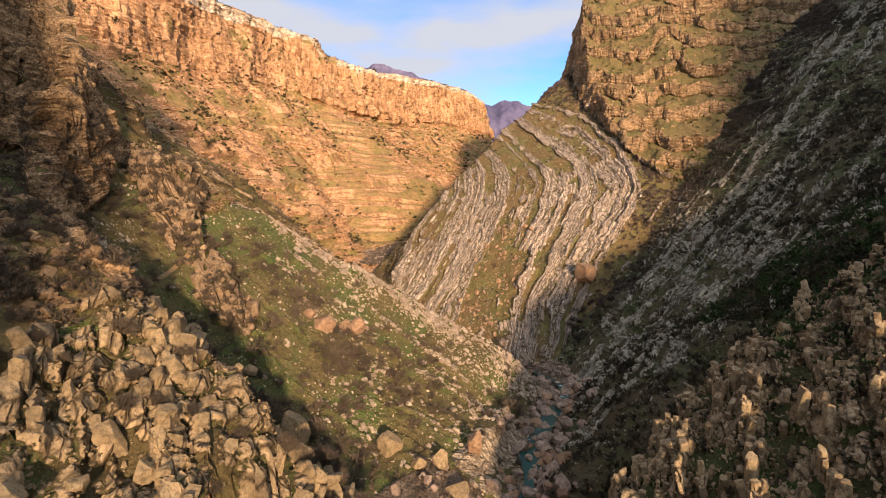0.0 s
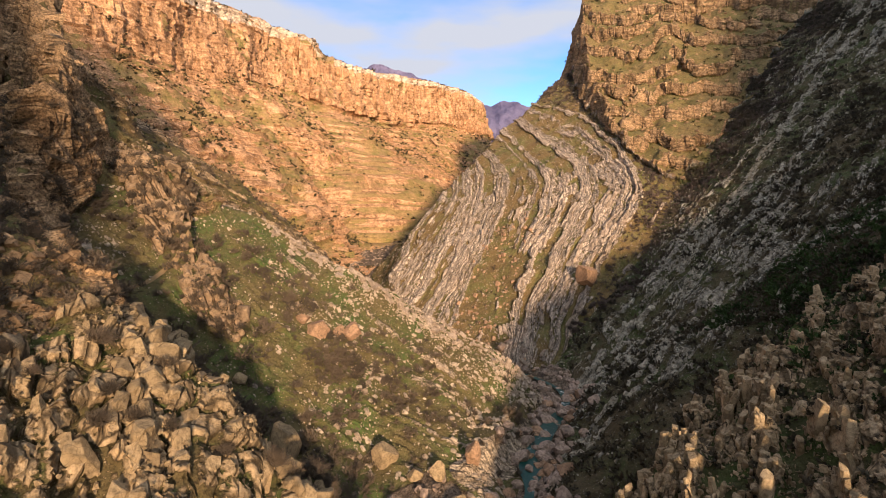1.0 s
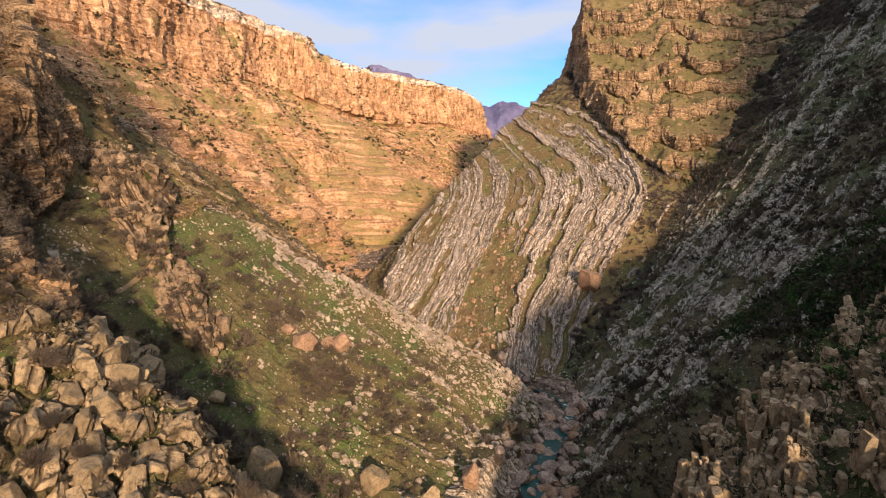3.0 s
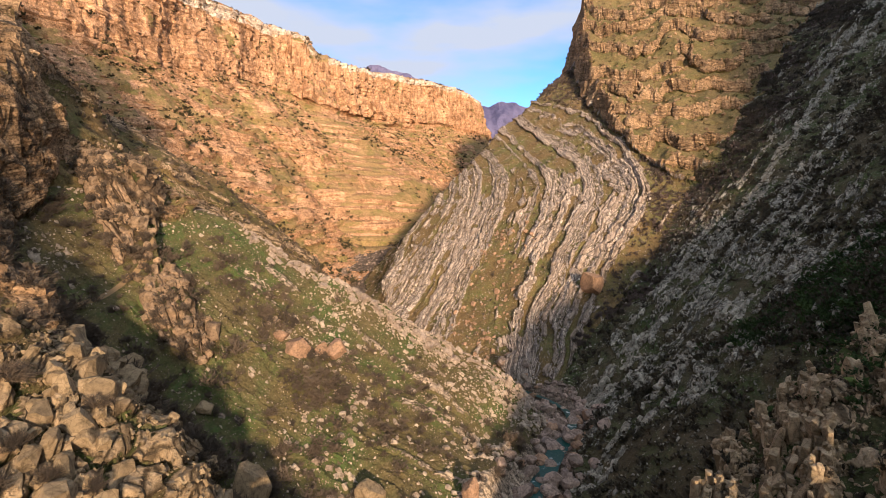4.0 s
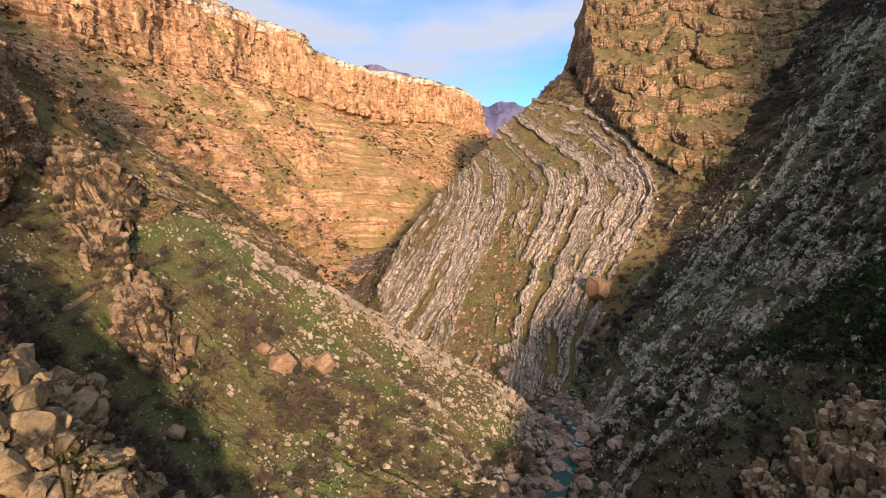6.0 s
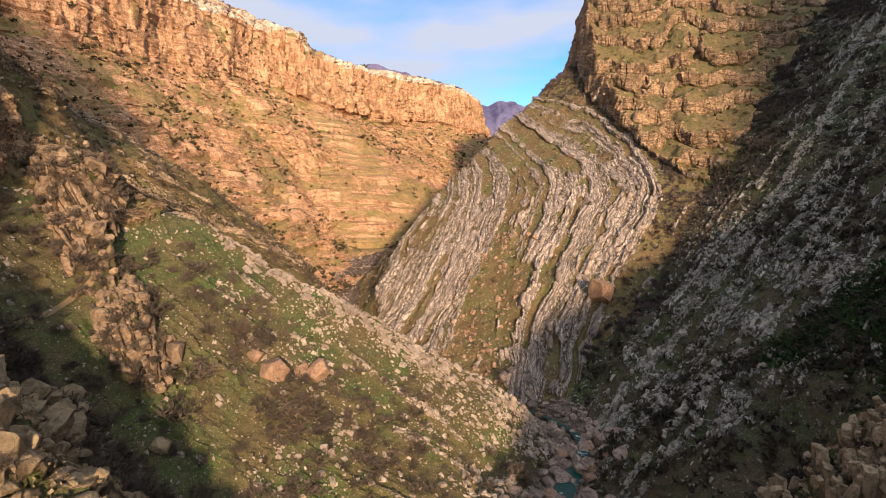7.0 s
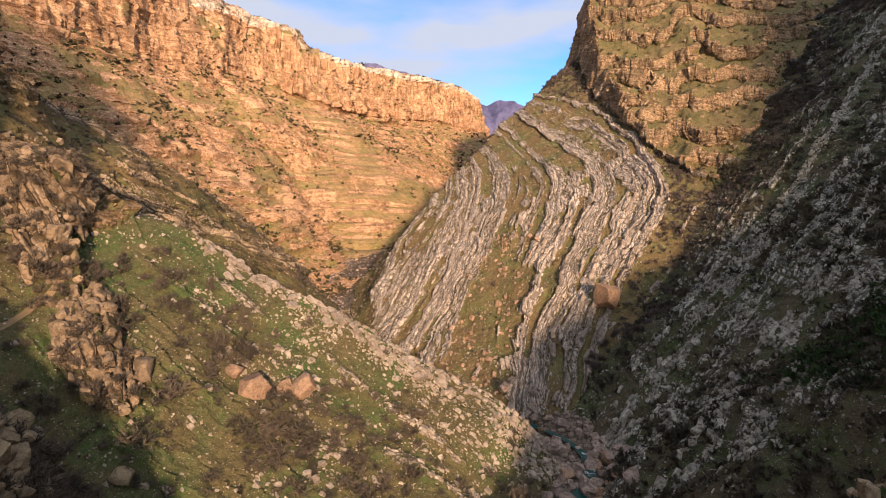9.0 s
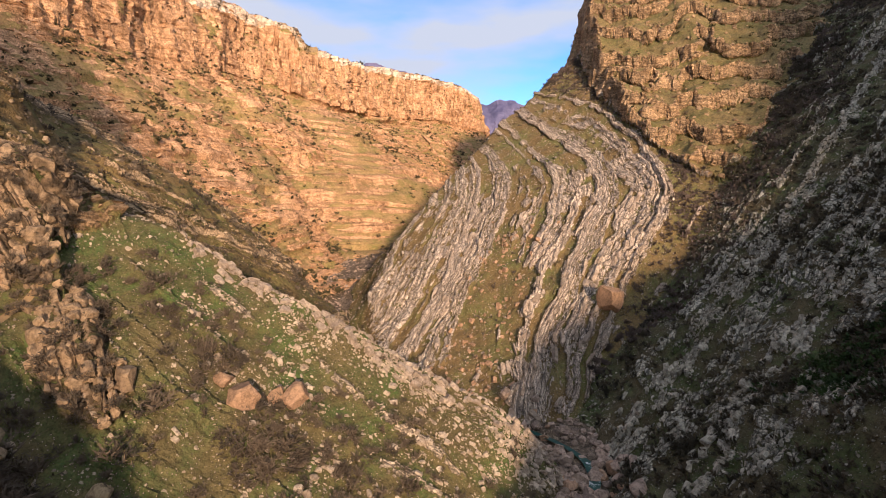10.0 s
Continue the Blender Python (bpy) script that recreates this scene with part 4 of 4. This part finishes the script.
stones_on(land_of["mound_rocky"], "block", W[5] * (0.1 + row(BED, 2.4, 417)), 280, 1.7, 1.35, 2.3, s_tan, 0.58, 0.18, 280, (0, 75), 0.5, ROUND)
stones_on(land_of["mound_rocky"], "stone", W[5] * (0.35 + smooth(-0.1, 0.4, clump)), 2800, 0.38, 0.34, 0.3, s_tan, 0.3, 0.5, 0)
stones_on(land_of["crag_peak"], "column", W[8] * (0.4 + smooth(0.5, 0.2, STEEP)), 110, 1.5, 1.2, 1.6, s_crag, 0.65, 0.12, 110, (0, 95), 0.8, ROUND)
stones_on(land_of["crag_peak"], "block", W[8] * smooth(0.5, 0.25, STEEP), 180, 0.9, 0.7, 0.7, s_crag, 0.4, 0.25, 130, (0, 95), 0.0, ROUND)
stones_on(land_of["crag_tower"], "block", W[7] * (PZ < 90) * smooth(0.35, 0.2, STEEP), 500, 0.8, 0.65, 0.6, s_cap, 0.4, 0.3, 100, (0, 120))
stones_on(land_of["slope_gully"], "block", W[11] * (0.3 + thick), 2600, 0.7, 0.5, 0.45, s_gully, 0.4, 0.35, 200, (0, 150))
stones_on(land_of["cliff_terraced"], "block", W[2] * (0.3 + smooth(0.45, 0.2, STEEP)), 3200, 0.7, 0.6, 0.5, s_cap, 0.4, 0.25, 200, (0, 260))
stones_on(land_of["ground_river_bed"], "cobble", W[0] * (RIVER_D > 1.8) * (0.2 + smooth(11, 5, RIVER_D)), 4500, 0.8, 0.65, 0.55, s_river, 0.3, 0.5, 300, (0, 120))

# ---- shrubs ----
def shrubs_on(weight, count, size, material, label, keep, reach, far=SHRUBS_FAR):
    idx = strew(weight, count)
    s = size * np.exp(rng.normal(0, 0.3, count))
    p, st, nn = at_places(idx, 0 * s)
    up = np.tile(np.array([[0.0, 0.0, 1.0]]), (count, 1)) * 0.7 + nn * 0.3
    dist = np.hypot(p[:, 0], p[:, 1])
    order = np.argsort(dist)
    near_ones = [i for i in order[dist[order] < reach]][:keep]
    spin = rng.normal(0, 1, (count, 3))
    mats = turned(spin, up, np.stack([s, s, s * rng.uniform(0.65, 0.95, count)], -1), 0.1)
    meshes = [(raw_mesh("trunk", *without(t, 9, True), t_bark), raw_mesh("crown", *without(t, 9, False), material)) for t in SHRUBS]
    for i in near_ones:
        ob = new("shrub")
        for key, me in zip(("trunk", "crown"), meshes[i % len(meshes)]):
            new(key, me).parent = ob
        ob.matrix_basis = Matrix([[*mats[i][r], p[i][r]] for r in range(3)] + [[0, 0, 0, 1]])
        tagged(ob, label, "shrub", "shrubs on the slopes")
    rest = np.setdiff1d(np.arange(count), np.array(near_ones, int))
    if len(rest):
        pick = rng.integers(0, len(far), len(rest))
        tagged(new("scrub", joined("scrub", far, pick, mats[rest], p[rest], material)), "far scrub of bare grey-brown bushes", "scrub", kind="stuff")


gully = smooth(-0.1, 0.5, fbm(X / 14, Y / 14, octaves=3, seed=501))
hollow = smooth(4.5, 1.0, np.abs(gap_left)) * (Y > 50) * (X < -14)
shrubs_on(W[6] * (0.25 + gully) * smooth(104, 90, Y) * (0.2 + 0.8 * smooth(0, -14, X)) + W[5] * 0.05 + W[8] * 0.7 + (W[5] + W[6]) * 5 * hollow + W[7] * 0.6 * (Y < 92), 2100, 1.5, t_grey, "bare grey-brown thorn shrub rooted among pale stones", 110, 105, SHRUBS_MID)
# scrub of the slope, packed denser to the right to deepen its shade
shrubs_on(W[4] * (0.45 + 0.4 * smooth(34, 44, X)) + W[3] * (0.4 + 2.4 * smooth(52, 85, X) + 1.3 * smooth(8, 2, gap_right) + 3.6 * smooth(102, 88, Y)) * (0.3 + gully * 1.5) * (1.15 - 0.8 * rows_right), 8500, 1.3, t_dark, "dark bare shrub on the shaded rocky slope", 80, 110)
shrubs_on(W[1] * (0.25 + 0.6 * (1 - fold_keep) + 1.2 * high) + W[0] * 2.5 * (RIVER_D > 4) * (RIVER_D < 24), 1200, 0.9, t_grey, "low bare shrub beside the folded rock beds", 20, 125)
# ledge bushes; the extra ones east of x 95 stand in for shade
shrubs_on(W[2] * (1.8 + 2.5 * smooth(95, 120, X) + 4.0 * smooth(-9, -2, gap_right)) + W[7] * 0.8 + W[11] * 2.2 + W[8] * 0.6 + W[0] * (Y > 120) * 1.5 + W[1] * 3.0 * smooth(1, 4, fold_back), 2800, 1.1, t_olive, "olive-brown bush on a rock ledge", 15, 130)

shrubs_on((W[1] * smooth(64, 69, bed_fold) + W[3] * smooth(14, 3, gap_right) * (Y > 125)) * (0.4 + gully), 3200, 1.2, t_hollow, "brown bare bush in the scree hollow below the cliff", 20, 170)
# green bushes, packed closely to darken this shaded corner further
shrubs_on((W[3] * smooth(98, 88, Y) * smooth(44, 54, X) + 0.4 * W[4] * smooth(36, 46, X)) * (0.3 + gully), 2600, 1.15, t_green, "low dark green bush on the shaded rib", 30, 110)
shrubs_on(W[11] * (0.4 + gully), 2000, 1.2, t_grey, "grey-brown bush on the ledges of the gully", 15, 150)

# shrubs of the far cliff
fw = (1.0 - 0.7 * FROCK).ravel() * (FZ.ravel() > 8) * (rim[None, :, 1] + 0 * FZ > 130).ravel() * (0.25 + smooth(-0.1, 0.4, fbm(S / 12, FZ / 9, octaves=3, seed=279))).ravel()
fi = rng.choice(fw.size, 17000, p=fw / fw.sum())
fs = 1.0 * np.exp(rng.normal(0, 0.45, len(fi)))
fp = np.stack([FX.ravel()[fi], FY.ravel()[fi], FZ.ravel()[fi]], -1)
SHRUB_DOTS = [shrub_template(380 + i, 72, 0.17) for i in range(4)]
fm = turned(rng.normal(0, 1, (len(fi), 3)), np.tile(np.array([[0, 0, 1.0]]), (len(fi), 1)), np.stack([fs, fs, fs * 0.8], -1), 0.1)
tagged(new("cliff_scrub", joined("cliff_scrub", SHRUB_DOTS, rng.integers(0, 4, len(fi)), fm, fp, t_cliff)), "dots of dry olive bushes on the sunlit cliff", "scrub", kind="stuff")
fw = (0.25 + smooth(0.45, 0.2, fsteep)).ravel() * (FZ.ravel() > 8) * smooth(-0.2, 0.4, fbm(S / 8, FZ / 4, octaves=3, seed=277)).ravel()
fi = rng.choice(fw.size, 24000, p=fw / fw.sum())
fs = np.exp(rng.normal(0, 0.4, len(fi)))
fp = np.stack([FX.ravel()[fi], FY.ravel()[fi], FZ.ravel()[fi]], -1)
along_rim = np.concatenate([tang, tang[:, :1] * 0], 1)[fi % len(rim)]
fm = turned(along_rim, np.tile(np.array([[0, 0, 1.0]]), (len(fi), 1)), np.stack([1.1 * fs, 0.6 * fs, 0.45 * fs], -1), 0.2)
tagged(new("cliff_litter", joined("cliff_litter", GRIT, rng.integers(0, len(GRIT), len(fi)), fm, fp, s_ochre)), "fallen ochre blocks on the benches of the cliff", "rocks", kind="stuff")

# ---- boulders that stand by themselves ----
def ground_at(x, y):
    i, j = int(np.argmin(np.abs(gy - y))), int(np.argmin(np.abs(gx - x)))
    return float(PZ[i, j])


def boulder(name, x, y, size, seed, material, label, sink=0.25, spin=0.0, detail=4):
    """A weathered boulder: a subdivided lump with chipped faces."""
    bm = bmesh.new()
    bmesh.ops.create_icosphere(bm, subdivisions=detail, radius=1)
    r = random.Random(seed)
    cuts = [(Vector((r.gauss(0, 1), r.gauss(0, 1), r.gauss(0, 1))).normalized(), r.uniform(0.55, 0.85)) for _ in range(11)]
    for v in bm.verts:
        c = v.co.copy()
        for nrm, d in cuts:
            over = c.dot(nrm) - d
            if over > 0:
                c -= nrm * over
        q = c * 2.2 + Vector((seed, seed * 2, 0))
        v.co = c * (1 + 0.07 * noise.fractal(q, 0.8, 2.1, 5))
    me = bpy.data.meshes.new(name)
    bm.to_mesh(me)
    bm.free()
    me.set_sharp_from_angle(angle=radians(24))
    me.materials.append(material)
    ob = new(name, me)
    ob.matrix_basis = Matrix.Translation((x, y, ground_at(x, y) + size[2] * (0.5 - sink))) @ pose(0, 0, 0, r.uniform(-15, 15), r.uniform(-15, 15), spin) @ Matrix.Diagonal((size[0] * 0.62, size[1] * 0.62, size[2] * 0.62, 1))
    return tagged(ob, label, "boulder", "boulders")


boulder("boulder", 38.3, 131.7, (4.8, 4.2, 6.6), 8, s_rust, "big orange boulder perched beside the folded slabs", 0.15)
boulder("boulder", -21.3, 87.7, (4.0, 3.2, 3.4), 5, s_rust, "rounded orange boulder on the stony slope", 0.2)
boulder("boulder", -16.0, 90.4, (3.4, 3.0, 2.8), 7, s_rust, "pair of orange boulders side by side on turf", 0.2)
boulder("boulder", -18.2, 90.0, (2.0, 2.0, 2.0), 9, s_rust, "small orange boulder leaning on a larger one", 0.2)
boulder("boulder", -24.5, 89.2, (2.6, 1.8, 1.6), 11, s_rust, "flat orange boulder on the grassy slope", 0.25)
boulder("boulder", -20.4, 63.5, (4.2, 4.0, 6.0), 13, s_tan, "upright tan boulder below the rocky mound", 0.2)
boulder("boulder", -8.0, 70.8, (3.4, 3.0, 3.4), 15, s_tan, "tan boulder split along its side", 0.25)
boulder("boulder", -29.4, 73.4, (2.2, 1.6, 1.5), 17, s_tan, "blocky tan boulder lying on the turf", 0.2)

boulder("boulder", 4.8, 72.2, (2.0, 1.9, 4.6), 21, s_rust, "upright rusty rock spire beside the stream bank", 0.2)
boulder("boulder", -0.4, 69.5, (2.4, 2.0, 3.0), 23, s_tan, "upright tan boulder at the foot of the slope", 0.25)
boulder("boulder", -3.6, 68.5, (2.0, 2.2, 2.0), 25, s_tan, "tan boulder resting in the grass", 0.25)
boulder("boulder", 2.2, 64.5, (3.0, 2.4, 2.4), 27, s_tan, "broad tan boulder near the stream", 0.3)

# dirt path across the upper slope
m_path_n = Nodes("trodden_earth")
m_path = m_path_n.done(m_path_n.mix(m_path_n.noise(1.5, 5.0, 0.6), (0.25, 0.165, 0.085), (0.15, 0.10, 0.05)), 0.95, m_path_n.noise(4.0, 4.0), 0.4, 0.1)
way, way_run = resample(PATH, 0.5)
wt = np.gradient(way[:, :2], axis=0)
wt /= np.linalg.norm(wt, axis=1, keepdims=True)
lane = np.linspace(-0.45, 0.45, 5)
WX = way[:, 0][None] - wt[:, 1][None] * lane[:, None] + 0.25 * value_noise(way_run / 3, way_run * 0, seed=801)[None]
WY = way[:, 1][None] + wt[:, 0][None] * lane[:, None]
WZ = land(WX, WY)[0] + 0.09 - 0.12 * (np.abs(lane)[:, None] > 0.4) - 0.05 * np.abs(value_noise(WX / 1.1, WY / 1.1, seed=805))
sheet("path", WX, WY, WZ, np.ones((len(lane) - 1, len(way) - 1), bool), m_path, WX * 0, WX * 0, WX * 0, "narrow trodden dirt path on the grassy slope", "path", 0)

# boulders of the stream
for k in range(210):
    u = rng.uniform(60, 150) if k % 3 else rng.uniform(66, 100)
    i = int(np.argmin(np.abs(riv[:, 1] - u) + (riv[:, 1] > 135) * 2))
    off = rng.normal(0, 2.9)
    if abs(off) < 1.3 and k % 3 == 1:
        off += math.copysign(2.0, off)
    s = min(2.5, 1.2 * float(np.exp(rng.normal(0.0, 0.45))))
    x, y = riv[i, 0] - rt[i, 1] * off + rng.normal(0, 1), riv[i, 1] + rt[i, 0] * off
    boulder("river_boulder", x, y, (1.2 * s, 1.0 * s, 0.85 * s), 700 + k % 9, s_river if k % 4 else s_rust, "water-worn pale boulder in the stream bed" if k % 4 else "reddish boulder among the stream stones", 0.2, float(rng.uniform(0, 360)), 2)

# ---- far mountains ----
# purple-grey rock with the blue of distance haze put into its colour
m_far = Nodes("far_hazed_rock")
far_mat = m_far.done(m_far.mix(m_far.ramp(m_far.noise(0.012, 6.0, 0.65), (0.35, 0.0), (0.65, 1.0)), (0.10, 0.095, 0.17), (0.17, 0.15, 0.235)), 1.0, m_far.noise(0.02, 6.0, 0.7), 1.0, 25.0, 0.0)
SKYLINE = [(-1400, 420), (-600, 440), (-300, 436), (-224, 440), (-90, 402), (-20, 360), (100, 320), (170, 318), (235, 330), (300, 310), (500, 330), (900, 420), (1500, 380)]
mx = np.arange(-1400, 1500, 6.0)
my = np.arange(0, 1.0, 0.02)
MX, MV = np.meshgrid(mx, my)
crest = np.interp(MX, *zip(*SKYLINE)) + 20 * fbm(MX / 60, MX * 0, octaves=5, seed=601)
MZ = crest * (1 - MV) ** 1.25 + 30 * fbm(MX / 90, MV * 5, octaves=4, seed=607) * smooth(0, 0.15, MV)
MY = 1800 - 600 * MV + 40 * fbm(MX / 70, MV * 6, octaves=4, seed=611)
sheet("backdrop_mountains", MX, MY, MZ, np.ones((MX.shape[0] - 1, MX.shape[1] - 1), bool), far_mat, MZ, MZ * 0, MZ * 0, "distant mountain range under clouds, haze painted into its violet tint", "mountains")
